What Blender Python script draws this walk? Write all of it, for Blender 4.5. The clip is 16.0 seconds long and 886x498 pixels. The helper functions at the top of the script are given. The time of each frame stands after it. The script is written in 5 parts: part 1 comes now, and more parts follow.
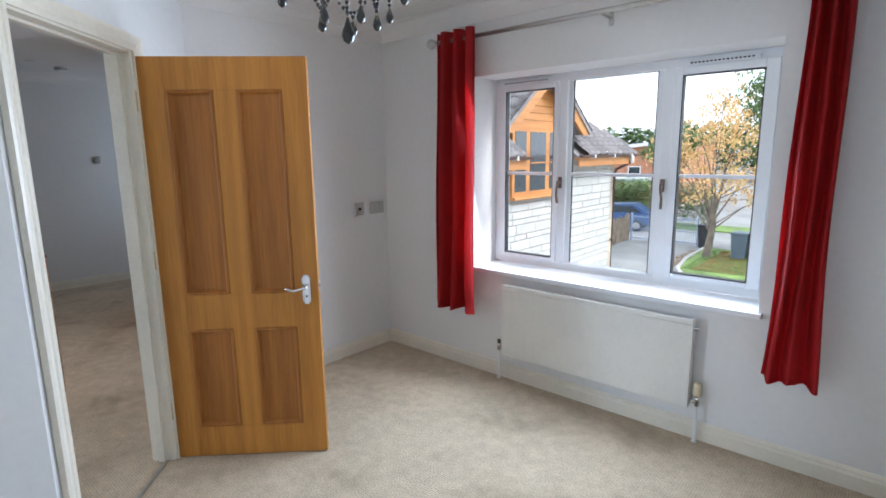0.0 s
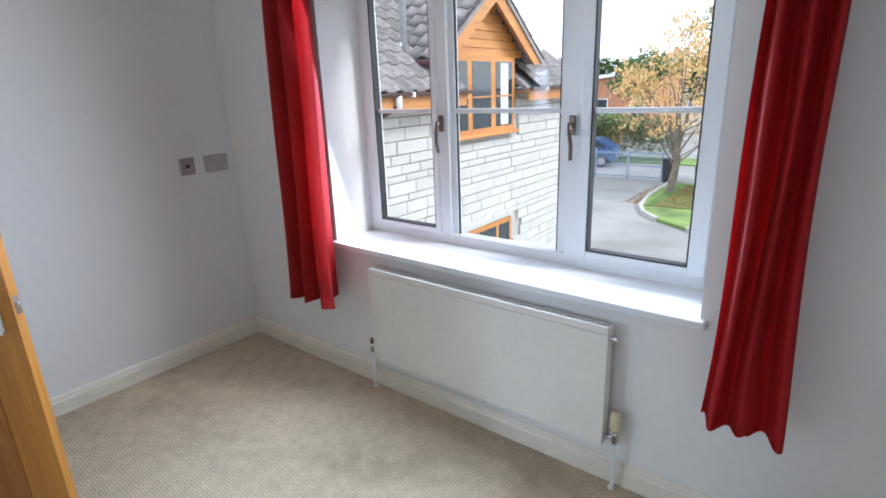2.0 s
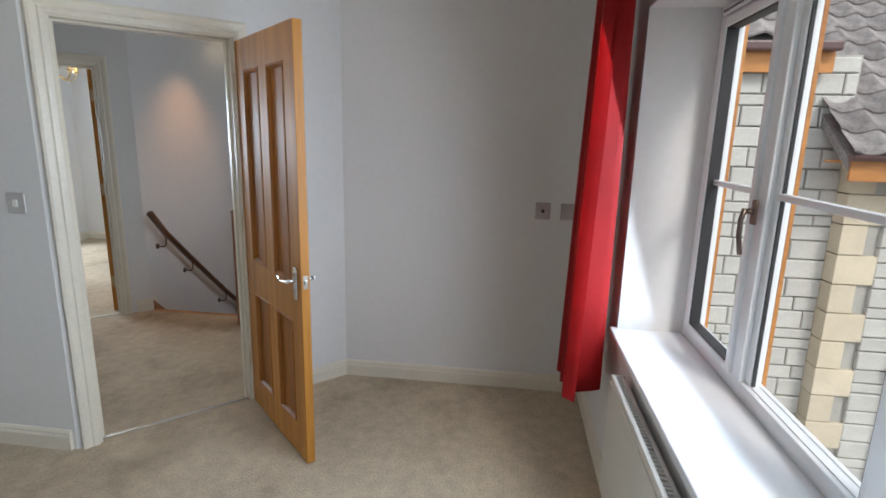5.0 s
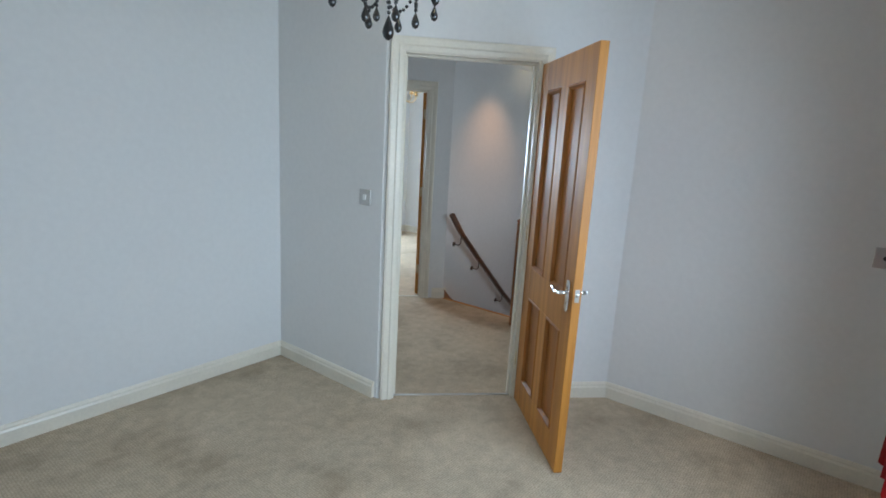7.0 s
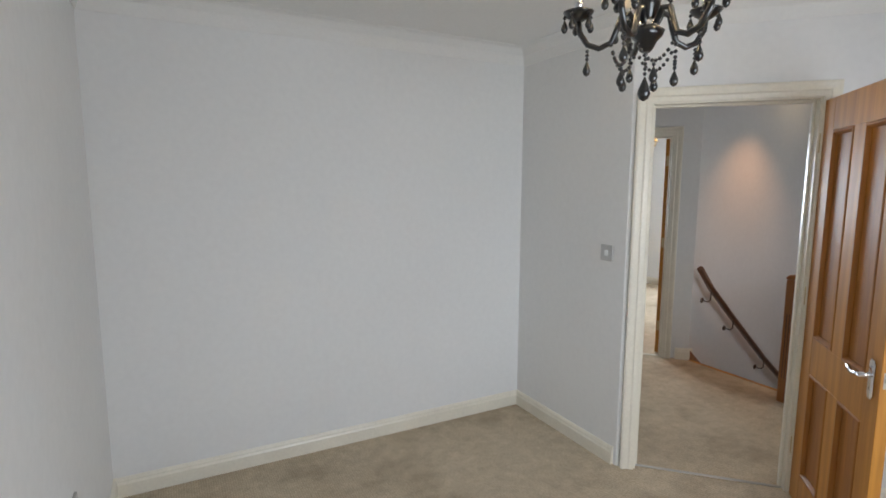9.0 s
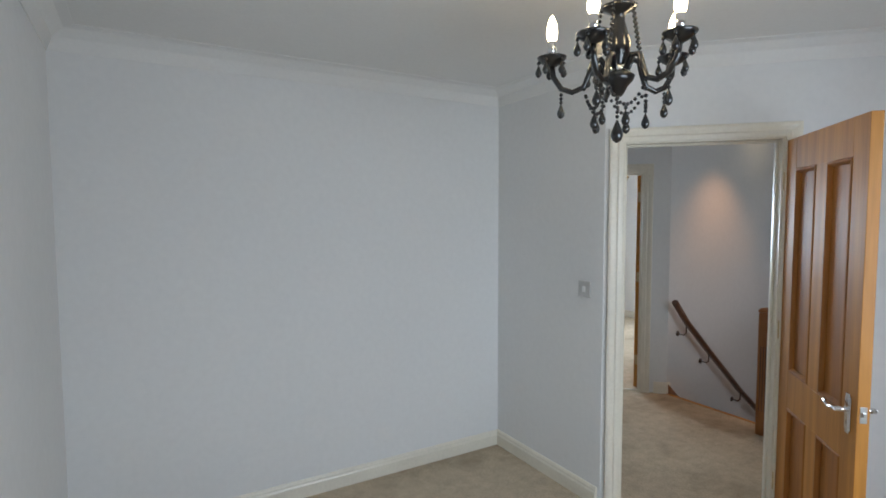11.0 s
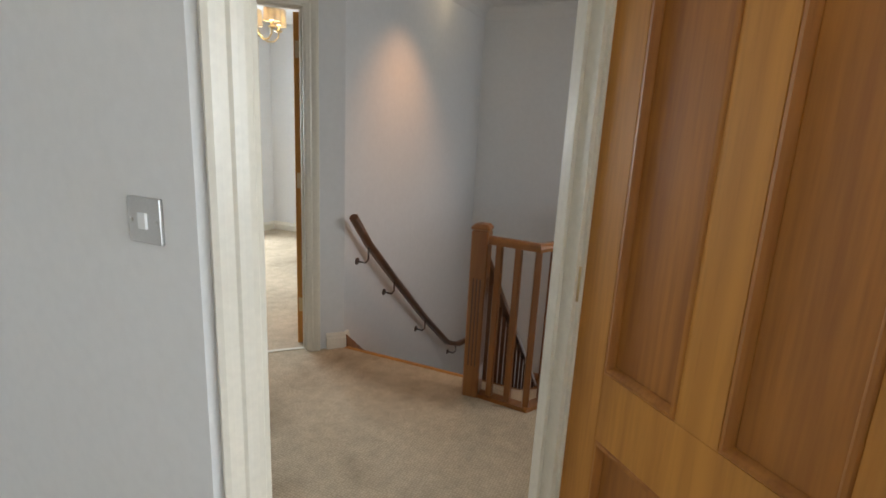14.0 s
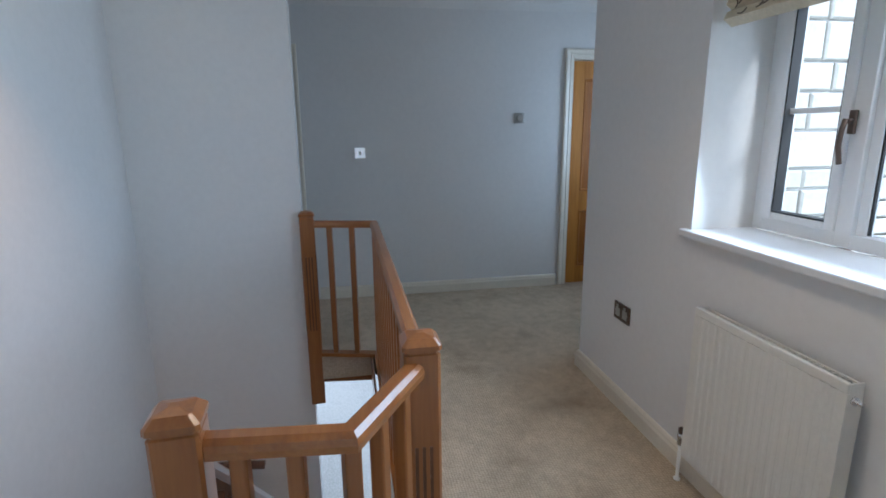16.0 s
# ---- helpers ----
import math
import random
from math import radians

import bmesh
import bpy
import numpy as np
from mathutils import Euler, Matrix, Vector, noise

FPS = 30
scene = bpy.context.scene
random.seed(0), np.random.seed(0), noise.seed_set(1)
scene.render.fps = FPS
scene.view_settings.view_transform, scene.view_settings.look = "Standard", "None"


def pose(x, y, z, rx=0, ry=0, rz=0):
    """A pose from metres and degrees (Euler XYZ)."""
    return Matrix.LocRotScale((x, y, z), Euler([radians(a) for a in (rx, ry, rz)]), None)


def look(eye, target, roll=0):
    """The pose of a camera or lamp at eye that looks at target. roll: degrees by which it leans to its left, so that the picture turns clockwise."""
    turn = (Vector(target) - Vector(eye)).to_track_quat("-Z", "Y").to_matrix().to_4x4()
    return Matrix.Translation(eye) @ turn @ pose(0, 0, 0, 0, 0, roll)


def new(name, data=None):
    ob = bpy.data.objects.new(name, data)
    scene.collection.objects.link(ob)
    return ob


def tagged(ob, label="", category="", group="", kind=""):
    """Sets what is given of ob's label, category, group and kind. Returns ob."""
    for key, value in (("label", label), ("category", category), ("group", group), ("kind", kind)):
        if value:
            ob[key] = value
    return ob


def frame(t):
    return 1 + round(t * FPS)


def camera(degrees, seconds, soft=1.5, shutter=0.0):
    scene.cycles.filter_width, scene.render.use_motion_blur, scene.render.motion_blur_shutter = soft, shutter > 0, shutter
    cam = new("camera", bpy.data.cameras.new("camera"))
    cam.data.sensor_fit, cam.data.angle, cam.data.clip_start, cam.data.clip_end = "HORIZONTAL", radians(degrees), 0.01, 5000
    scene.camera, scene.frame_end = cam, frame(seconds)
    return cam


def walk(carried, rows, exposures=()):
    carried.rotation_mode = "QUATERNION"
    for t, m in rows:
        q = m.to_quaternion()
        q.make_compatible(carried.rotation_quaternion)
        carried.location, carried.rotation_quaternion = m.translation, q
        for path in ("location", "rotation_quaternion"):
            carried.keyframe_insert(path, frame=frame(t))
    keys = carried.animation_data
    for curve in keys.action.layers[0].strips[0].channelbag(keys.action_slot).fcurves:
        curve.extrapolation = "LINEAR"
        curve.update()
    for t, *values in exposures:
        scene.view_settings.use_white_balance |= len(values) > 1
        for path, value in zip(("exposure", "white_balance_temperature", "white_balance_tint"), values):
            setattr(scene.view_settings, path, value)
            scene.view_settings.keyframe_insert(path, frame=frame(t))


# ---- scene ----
cam = camera(80.7, 16.0, 1.7)

EXPOSURES = [(0, 1.25, 5950, 13), (2, 1.15, 5950, 13), (2.6, 0.85, 6250, 15), (3.0, 0.55, 6550, 15), (5.3, 0.65, 6500, 12), (6.2, 0.75, 6150, 10), (7, 0.75, 5900, 6), (8.5, 0.75, 6900, 14), (8.7, 0.75, 6900, 14), (11, 0.55, 6450, 11), (12.5, 0.75, 6650, 12), (13.5, 0.85, 6650, 12), (14.5, 1.2, 7350, 12), (15.2, 1.65, 6550, 10), (16, 1.6, 5350, 7)]
PATH = [
    (0, (3.096, -2.848, 1.535), (1.797, -1.37, 1.174), -0.7),
    (0.5, (3.057, -2.653, 1.505), (1.829, -1.149, 1.027), -1.7),
    (1, (3.051, -2.373, 1.498), (1.89, -0.842, 0.941), -2.0),
    (1.5, (2.992, -2.028, 1.488), (1.874, -0.482, 0.887), -2.1),
    (2, (2.947, -1.716, 1.492), (1.758, -0.219, 0.905), -2.1),
    (2.5, (2.986, -1.403, 1.524), (1.577, -0.082, 1.004), -0.7),
    (3, (2.977, -1.132, 1.516), (1.348, -0.073, 1.043), 0.6),
    (5.3, (3.088, -0.463, 1.551), (1.17, -0.88, 1.166), 1.0),
    (5.5, (3.094, -0.456, 1.557), (1.196, -0.98, 1.205), 0.8),
    (6, (3.087, -0.449, 1.563), (1.263, -1.193, 1.219), 1.3),
    (6.5, (3.094, -0.461, 1.547), (1.387, -1.43, 1.162), 2.5),
    (7, (3.123, -0.476, 1.544), (1.566, -1.664, 1.139), 3.2),
    (7.5, (3.15, -0.492, 1.554), (1.767, -1.883, 1.161), 3.0),
    (8, (3.171, -0.498, 1.568), (1.976, -2.063, 1.216), 1.9),
    (8.5, (3.191, -0.507, 1.588), (2.187, -2.21, 1.28), 0.9),
    (8.7, (3.196, -0.512, 1.594), (2.269, -2.26, 1.305), 0.4),
    (11, (3.196, -0.536, 1.621), (2.187, -2.258, 1.493), -0.2),
    (11.5, (3.161, -0.609, 1.585), (1.947, -2.18, 1.344), 0.6),
    (12, (3.088, -0.718, 1.548), (1.64, -2.038, 1.148), 1.5),
    (12.5, (2.819, -0.866, 1.498), (1.232, -1.967, 0.981), 2.7),
    (13, (2.532, -1.088, 1.495), (0.898, -2.103, 0.948), 3.3),
    (13.5, (2.183, -1.427, 1.479), (0.475, -2.335, 0.972), 3.4),
    (14, (1.705, -1.738, 1.411), (-0.081, -2.51, 0.948), 2.9),
    (14.5, (1.222, -1.948, 1.394), (-0.616, -2.622, 0.986), 2.2),
    (15, (0.819, -2.149, 1.416), (-1.112, -2.526, 1.055), 0.2),
    (15.5, (0.463, -2.242, 1.42), (-1.502, -2.251, 1.047), -0.7),
    (16, (0.172, -2.258, 1.418), (-1.748, -1.918, 0.971), -0.6),
]
walk(cam, [(t, look(eye, target, roll)) for t, eye, target, roll in PATH], EXPOSURES)

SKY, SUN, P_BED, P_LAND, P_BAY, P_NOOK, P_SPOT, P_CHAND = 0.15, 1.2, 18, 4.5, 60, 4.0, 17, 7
SPOT_XY = (-2.2, -3.28)


# ---- world, sun, window light, exposure ----
world = bpy.data.worlds.new("sky")
scene.world = world
world.use_nodes = True
wn = world.node_tree.nodes
sky = wn.new("ShaderNodeTexSky")
sky.sky_type = "NISHITA"
sky.sun_disc = False
sky.sun_elevation = radians(38)
sky.sun_rotation = radians(60)
sky.air_density, sky.dust_density, sky.ozone_density = 1.0, 0.8, 1.4
wn["Background"].inputs["Strength"].default_value = SKY
# broken white cloud over the clear sky
wl = world.node_tree.links
sky_at = wn.new("ShaderNodeTexCoord")
cloud = wn.new("ShaderNodeTexNoise")
cloud.inputs["Scale"].default_value, cloud.inputs["Detail"].default_value = 2.6, 6
cloud_map = wn.new("ShaderNodeMapping")
cloud_map.inputs["Scale"].default_value = (1, 1, 3.5)
cover = wn.new("ShaderNodeValToRGB")
cover.color_ramp.elements[0].position, cover.color_ramp.elements[1].position = 0.34, 0.56
cover.color_ramp.elements[0].color, cover.color_ramp.elements[1].color = (0.45, 0.45, 0.45, 1), (0.95, 0.95, 0.95, 1)
veil = wn.new("ShaderNodeMix")
veil.data_type = "RGBA"
veil.inputs["B"].default_value = (7.6, 8.0, 8.6, 1)
wl.new(sky_at.outputs["Generated"], cloud_map.inputs["Vector"])
wl.new(cloud_map.outputs[0], cloud.inputs["Vector"])
wl.new(cloud.outputs["Fac"], cover.inputs[0])
wl.new(cover.outputs[0], veil.inputs["Factor"])
wl.new(sky.outputs[0], veil.inputs["A"])
wl.new(veil.outputs["Result"], wn["Background"].inputs["Color"])

sun_data = bpy.data.lights.new("sun", "SUN")
sun_data.energy, sun_data.angle, sun_data.color = SUN, radians(14), (1.0, 0.95, 0.88)
sun_ob = new("sun", sun_data)
sun_ob.matrix_world = look((20, 12, 20), (0, 2, 0))


def window_light(name, eye, target, w, h, power, colour=(0.72, 0.86, 1.0)):
    d = bpy.data.lights.new(name, "AREA")
    d.shape, d.size, d.size_y, d.energy, d.color = "RECTANGLE", w, h, power, colour
    d.spread = radians(150)
    o = new(name, d)
    o.matrix_world = look(eye, target)
    return o


def bulb_light(name, place, power, colour=(1.0, 0.72, 0.42), radius=0.02):
    d = bpy.data.lights.new(name, "POINT")
    d.energy, d.color, d.shadow_soft_size = power, colour, radius
    o = new(name, d)
    o.location = place
    return o


window_light("daylight_bedroom", (1.76, -0.012, 1.40), (1.76, -1.0, 1.10), 1.70, 1.22, P_BED)
window_light("daylight_landing", (-1.16, -0.945, 1.48), (-1.16, -2.0, 1.2), 0.9, 0.8, P_LAND)
window_light("daylight_nook", (-3.45, 0.66, 1.5), (-3.6, -1.5, 1.2), 0.9, 1.0, P_NOOK)
window_light("daylight_bay", (-2.2, -7.35, 1.5), (-1.6, -5.5, 0.9), 1.6, 1.1, P_BAY)
window_light("daylight_bay_side", (-2.85, -6.9, 1.5), (-1.2, -5.2, 0.9), 0.5, 1.1, P_BAY * 0.3)


# ---- materials ----
def mat(name, colour, rough=0.6, metal=0.0, vary=0.06, scale=3.0, fine=60.0, bump=0.0, bump_scale=200.0, spec=0.5, stretch=(1, 1, 1), dark=None, per_piece=0.0, coat=0.0):
    m = bpy.data.materials.new(name)
    m.use_nodes = True
    nt = m.node_tree
    n, l = nt.nodes, nt.links
    b = n["Principled BSDF"]
    b.inputs["Roughness"].default_value = rough
    b.inputs["Metallic"].default_value = metal
    b.inputs["Specular IOR Level"].default_value = spec
    b.inputs["Coat Weight"].default_value = coat
    b.inputs["Coat Roughness"].default_value = 0.3
    tc = n.new("ShaderNodeTexCoord")
    mp = n.new("ShaderNodeMapping")
    mp.inputs["Scale"].default_value = stretch
    l.new(tc.outputs["Object"], mp.inputs["Vector"])
    big = n.new("ShaderNodeTexNoise")
    big.inputs["Scale"].default_value = scale
    big.inputs["Detail"].default_value = 4
    sml = n.new("ShaderNodeTexNoise")
    sml.inputs["Scale"].default_value = fine
    sml.inputs["Detail"].default_value = 3
    for t in (big, sml):
        l.new(mp.outputs[0], t.inputs["Vector"])
    ad = n.new("ShaderNodeMath")
    ad.operation = "MULTIPLY_ADD"
    ad.inputs[1].default_value = 0.45
    l.new(sml.outputs["Fac"], ad.inputs[0])
    hf = n.new("ShaderNodeMath")
    hf.operation = "MULTIPLY"
    hf.inputs[1].default_value = 0.55
    l.new(big.outputs["Fac"], hf.inputs[0])
    l.new(hf.outputs[0], ad.inputs[2])
    ramp = n.new("ShaderNodeValToRGB")
    lo = dark or tuple(c * (1 - 2.2 * vary) for c in colour)
    hi = tuple(min(1, c * (1 + 1.2 * vary)) for c in colour)
    ramp.color_ramp.elements[0].position, ramp.color_ramp.elements[1].position = 0.34, 0.62
    ramp.color_ramp.elements[0].color = (*lo, 1)
    ramp.color_ramp.elements[1].color = (*hi, 1)
    l.new(ad.outputs[0], ramp.inputs[0])
    out = ramp.outputs[0]
    if per_piece:
        oi = n.new("ShaderNodeObjectInfo")
        mr = n.new("ShaderNodeMapRange")
        mr.inputs["To Min"].default_value, mr.inputs["To Max"].default_value = 1 - per_piece, 1 + per_piece * 0.6
        l.new(oi.outputs["Random"], mr.inputs["Value"])
        hs = n.new("ShaderNodeHueSaturation")
        l.new(mr.outputs[0], hs.inputs["Value"])
        l.new(out, hs.inputs["Color"])
        out = hs.outputs[0]
    l.new(out, b.inputs["Base Color"])
    if bump:
        bt = n.new("ShaderNodeTexNoise")
        bt.inputs["Scale"].default_value = bump_scale
        bt.inputs["Detail"].default_value = 3
        l.new(mp.outputs[0], bt.inputs["Vector"])
        bp = n.new("ShaderNodeBump")
        bp.inputs["Strength"].default_value = bump
        bp.inputs["Distance"].default_value = 0.004
        l.new(bt.outputs["Fac"], bp.inputs["Height"])
        l.new(bp.outputs[0], b.inputs["Normal"])
    return m


def carpet_mat():
    m = mat("carpet", (0.65, 0.54, 0.40), 0.95, vary=0.09, scale=1.3, fine=14, spec=0.1)
    n, l = m.node_tree.nodes, m.node_tree.links
    b = n["Principled BSDF"]
    tc = n["Texture Coordinate"]
    v = n.new("ShaderNodeTexVoronoi")
    v.inputs["Scale"].default_value = 85
    v.inputs["Randomness"].default_value = 0.35
    l.new(tc.outputs["Object"], v.inputs["Vector"])
    bp = n.new("ShaderNodeBump")
    bp.inputs["Strength"].default_value = 0.75
    bp.inputs["Distance"].default_value = 0.006
    bp.invert = True
    l.new(v.outputs["Distance"], bp.inputs["Height"])
    l.new(bp.outputs[0], b.inputs["Normal"])
    # worn, soiled patches, and loop shading painted in: lighter crowns, darker gaps
    st = n.new("ShaderNodeTexNoise")
    st.inputs["Scale"].default_value = 2.2
    st.inputs["Detail"].default_value = 6
    l.new(tc.outputs["Object"], st.inputs["Vector"])
    rp = n.new("ShaderNodeValToRGB")
    rp.color_ramp.elements[0].position, rp.color_ramp.elements[1].position = 0.30, 0.48
    rp.color_ramp.elements[0].color, rp.color_ramp.elements[1].color = (0.74, 0.72, 0.70, 1), (1, 1, 1, 1)
    l.new(st.outputs["Fac"], rp.inputs[0])
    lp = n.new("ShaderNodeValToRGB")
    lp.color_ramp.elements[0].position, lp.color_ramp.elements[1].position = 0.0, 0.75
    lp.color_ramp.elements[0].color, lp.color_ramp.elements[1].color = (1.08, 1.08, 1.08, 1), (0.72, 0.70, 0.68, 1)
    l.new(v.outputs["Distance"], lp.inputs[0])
    prev = b.inputs["Base Color"].links[0].from_socket
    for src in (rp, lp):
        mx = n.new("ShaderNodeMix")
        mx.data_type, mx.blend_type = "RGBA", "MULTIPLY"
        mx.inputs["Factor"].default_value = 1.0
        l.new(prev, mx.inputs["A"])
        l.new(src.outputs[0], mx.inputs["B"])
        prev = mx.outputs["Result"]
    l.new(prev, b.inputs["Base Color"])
    return m


def wood_mat(name, light, dark, rough=0.55, along=(1, 1, 0.06), rings=26.0, coat=0.10):
    m = mat(name, light, rough, vary=0.1, scale=4, fine=90, stretch=along, dark=dark, coat=coat)
    n, l = m.node_tree.nodes, m.node_tree.links
    wv = n.new("ShaderNodeTexWave")
    wv.inputs["Scale"].default_value = rings / 9
    wv.inputs["Distortion"].default_value = 14
    wv.inputs["Detail"].default_value = 3
    wv.inputs["Detail Scale"].default_value = 1.2
    l.new(n["Mapping"].outputs[0], wv.inputs["Vector"])
    rp = n.new("ShaderNodeValToRGB")
    rp.color_ramp.elements[0].color, rp.color_ramp.elements[1].color = (0.88, 0.84, 0.80, 1), (1.03, 1.03, 1.03, 1)
    l.new(wv.outputs["Fac"], rp.inputs[0])
    b = n["Principled BSDF"]
    mx = n.new("ShaderNodeMix")
    mx.data_type, mx.blend_type = "RGBA", "MULTIPLY"
    mx.inputs["Factor"].default_value = 1.0
    l.new(b.inputs["Base Color"].links[0].from_socket, mx.inputs["A"])
    l.new(rp.outputs[0], mx.inputs["B"])
    l.new(mx.outputs["Result"], b.inputs["Base Color"])
    return m


def glass_mat(name):
    m = bpy.data.materials.new(name)
    m.use_nodes = True
    n, l = m.node_tree.nodes, m.node_tree.links
    b = n["Principled BSDF"]
    n.remove(b)
    tr, gl, mx = n.new("ShaderNodeBsdfTransparent"), n.new("ShaderNodeBsdfGlossy"), n.new("ShaderNodeMixShader")
    tr.inputs[0].default_value = (0.97, 0.99, 0.985, 1)
    gl.inputs["Roughness"].default_value = 0.01
    mx.inputs[0].default_value = 0.007
    l.new(tr.outputs[0], mx.inputs[1])
    l.new(gl.outputs[0], mx.inputs[2])
    l.new(mx.outputs[0], n["Material Output"].inputs[0])
    return m


def emit_mat(name, colour, strength):
    m = mat(name, colour, 0.4)
    b = m.node_tree.nodes["Principled BSDF"]
    b.inputs["Emission Color"].default_value = (*colour, 1)
    b.inputs["Emission Strength"].default_value = strength
    return m


M_WALL = mat("wall_paint", (0.79, 0.785, 0.775), 0.85, vary=0.015, scale=0.9, fine=30, bump=0.08, bump_scale=140, spec=0.25)
M_CEIL = mat("ceiling_paint", (0.80, 0.79, 0.77), 0.9, vary=0.015, scale=0.7, bump=0.05, spec=0.2)
M_TRIM = mat("cream_gloss", (0.80, 0.75, 0.64), 0.32, vary=0.03, scale=6, spec=0.5)
M_CARPET = carpet_mat()
M_DOOR = wood_mat("stained_pine", (0.52, 0.225, 0.035), (0.42, 0.17, 0.022))
M_DOORP = wood_mat("stained_pine_panel", (0.40, 0.155, 0.022), (0.29, 0.10, 0.014), rings=18)
M_RAIL = wood_mat("oak_rail", (0.31, 0.12, 0.03), (0.24, 0.085, 0.02), 0.3, coat=0.5)
M_RAILH = wood_mat("oak_handrail", (0.32, 0.125, 0.03), (0.25, 0.09, 0.02), 0.25, along=(0.1, 1, 1), coat=0.6)
M_HAND = wood_mat("dark_oak_handrail", (0.15, 0.06, 0.025), (0.08, 0.03, 0.012), 0.3, along=(0.1, 1, 1), coat=0.4)
M_RED = mat("red_curtain_cloth", (0.55, 0.018, 0.022), 0.62, vary=0.1, scale=3, fine=250, bump=0.25, bump_scale=600, spec=0.4)
M_UPVC = mat("white_upvc", (0.82, 0.84, 0.86), 0.3, vary=0.01, spec=0.5)
M_GASKET = mat("black_gasket", (0.03, 0.03, 0.032), 0.6)
M_GLASS = glass_mat("window_glass")
M_CHROME = mat("chrome", (0.85, 0.85, 0.86), 0.12, metal=1.0, vary=0.02)
M_STEEL = mat("brushed_steel", (0.55, 0.54, 0.52), 0.34, metal=1.0, vary=0.05, fine=300)
M_DARKMETAL = mat("dark_bronze", (0.16, 0.12, 0.10), 0.35, metal=0.9, vary=0.1)
M_RADW = mat("radiator_enamel", (0.80, 0.79, 0.74), 0.35, vary=0.02, scale=4)
M_WHITEP = mat("white_plastic", (0.82, 0.82, 0.80), 0.4, vary=0.02)
M_YELLP = mat("aged_plastic", (0.72, 0.62, 0.42), 0.45, vary=0.06)
M_BLACKG = mat("black_glass_bead", (0.006, 0.006, 0.007), 0.08, spec=0.8, coat=0.6)
M_BULB = emit_mat("lit_bulb", (1.0, 0.78, 0.45), 14.0)
M_BULBOFF = mat("frosted_bulb", (0.8, 0.72, 0.6), 0.5)
M_SHADE = mat("cream_lamp_shade", (0.75, 0.66, 0.52), 0.8, fine=200)
M_BRASS = mat("aged_brass", (0.62, 0.48, 0.28), 0.3, metal=1.0)
M_STONE = mat("cream_stone", (0.52, 0.50, 0.46), 0.9, vary=0.06, scale=5, fine=40, bump=0.9, bump_scale=26, per_piece=0.08)
M_QUOIN = mat("smooth_quoin", (0.60, 0.51, 0.38), 0.85, vary=0.06, scale=4, bump=0.2, bump_scale=80, per_piece=0.08)
M_MORTAR = mat("pale_mortar", (0.42, 0.40, 0.36), 0.95, vary=0.1, bump=0.4, bump_scale=120)
M_TILE = mat("weathered_roof_tile", (0.24, 0.215, 0.205), 0.9, vary=0.2, scale=6, fine=40, bump=0.6, bump_scale=90, per_piece=0.25)
M_CLAD = wood_mat("orange_timber", (0.52, 0.225, 0.06), (0.40, 0.155, 0.035), 0.5, along=(1, 0.08, 1), coat=0.1)
M_GUTTER = mat("brown_gutter", (0.105, 0.055, 0.05), 0.35, vary=0.05)
M_LEAD = mat("grey_lead", (0.42, 0.43, 0.44), 0.5, vary=0.15, fine=20)
M_TARMAC = mat("tarmac", (0.27, 0.26, 0.24), 0.95, vary=0.16, scale=0.5, fine=45, bump=0.5, bump_scale=160)
M_GRASS = mat("lawn", (0.17, 0.25, 0.06), 0.95, vary=0.3, scale=0.9, fine=30, bump=0.9, bump_scale=60)
M_BLADE = mat("grass_blade", (0.16, 0.25, 0.06), 0.8, vary=0.25)
M_BRICK = mat("orange_brick", (0.50, 0.23, 0.13), 0.9, vary=0.18, scale=4, fine=60)
M_LEAFG = mat("green_leaf", (0.13, 0.20, 0.06), 0.7, vary=0.35, scale=2)
M_LEAFA = mat("autumn_leaf", (0.66, 0.40, 0.20), 0.7, vary=0.3, scale=2, dark=(0.50, 0.40, 0.12))
M_LEAFD = mat("fallen_leaf", (0.30, 0.16, 0.05), 0.8, vary=0.35, scale=8)
M_CONIF = mat("conifer_leaf", (0.12, 0.23, 0.13), 0.7, vary=0.4, scale=1.5)
M_BARK = mat("grey_bark", (0.20, 0.16, 0.12), 0.95, vary=0.25, scale=5, bump=0.8, bump_scale=50)
M_GATE = mat("blue_grey_iron", (0.28, 0.34, 0.44), 0.5, vary=0.1)
M_FENCE = mat("weathered_fence", (0.26, 0.20, 0.14), 0.9, vary=0.25, fine=70)
M_CAR = mat("blue_car_paint", (0.04, 0.10, 0.26), 0.2, metal=0.3, coat=0.8)
M_DARKGL = mat("dark_glass", (0.03, 0.04, 0.045), 0.06, spec=0.7)
M_RUBBER = mat("black_rubber", (0.02, 0.02, 0.02), 0.8)
M_PALE = mat("pale_roof_edge", (0.75, 0.76, 0.78), 0.6)
M_BLIND = mat("striped_cloth", (0.62, 0.58, 0.50), 0.85, fine=120)
M_BLINDS = mat("stripe_grey_cloth", (0.36, 0.34, 0.32), 0.85, fine=120)
M_PATT = mat("cream_patterned_cloth", (0.66, 0.60, 0.46), 0.85, fine=90)
M_MOTIF = mat("dark_motif_thread", (0.10, 0.08, 0.07), 0.9)
M_BIN = mat("bin_plastic", (0.10, 0.13, 0.16), 0.5, vary=0.1)
M_CURTW = mat("white_net", (0.75, 0.76, 0.74), 0.9)


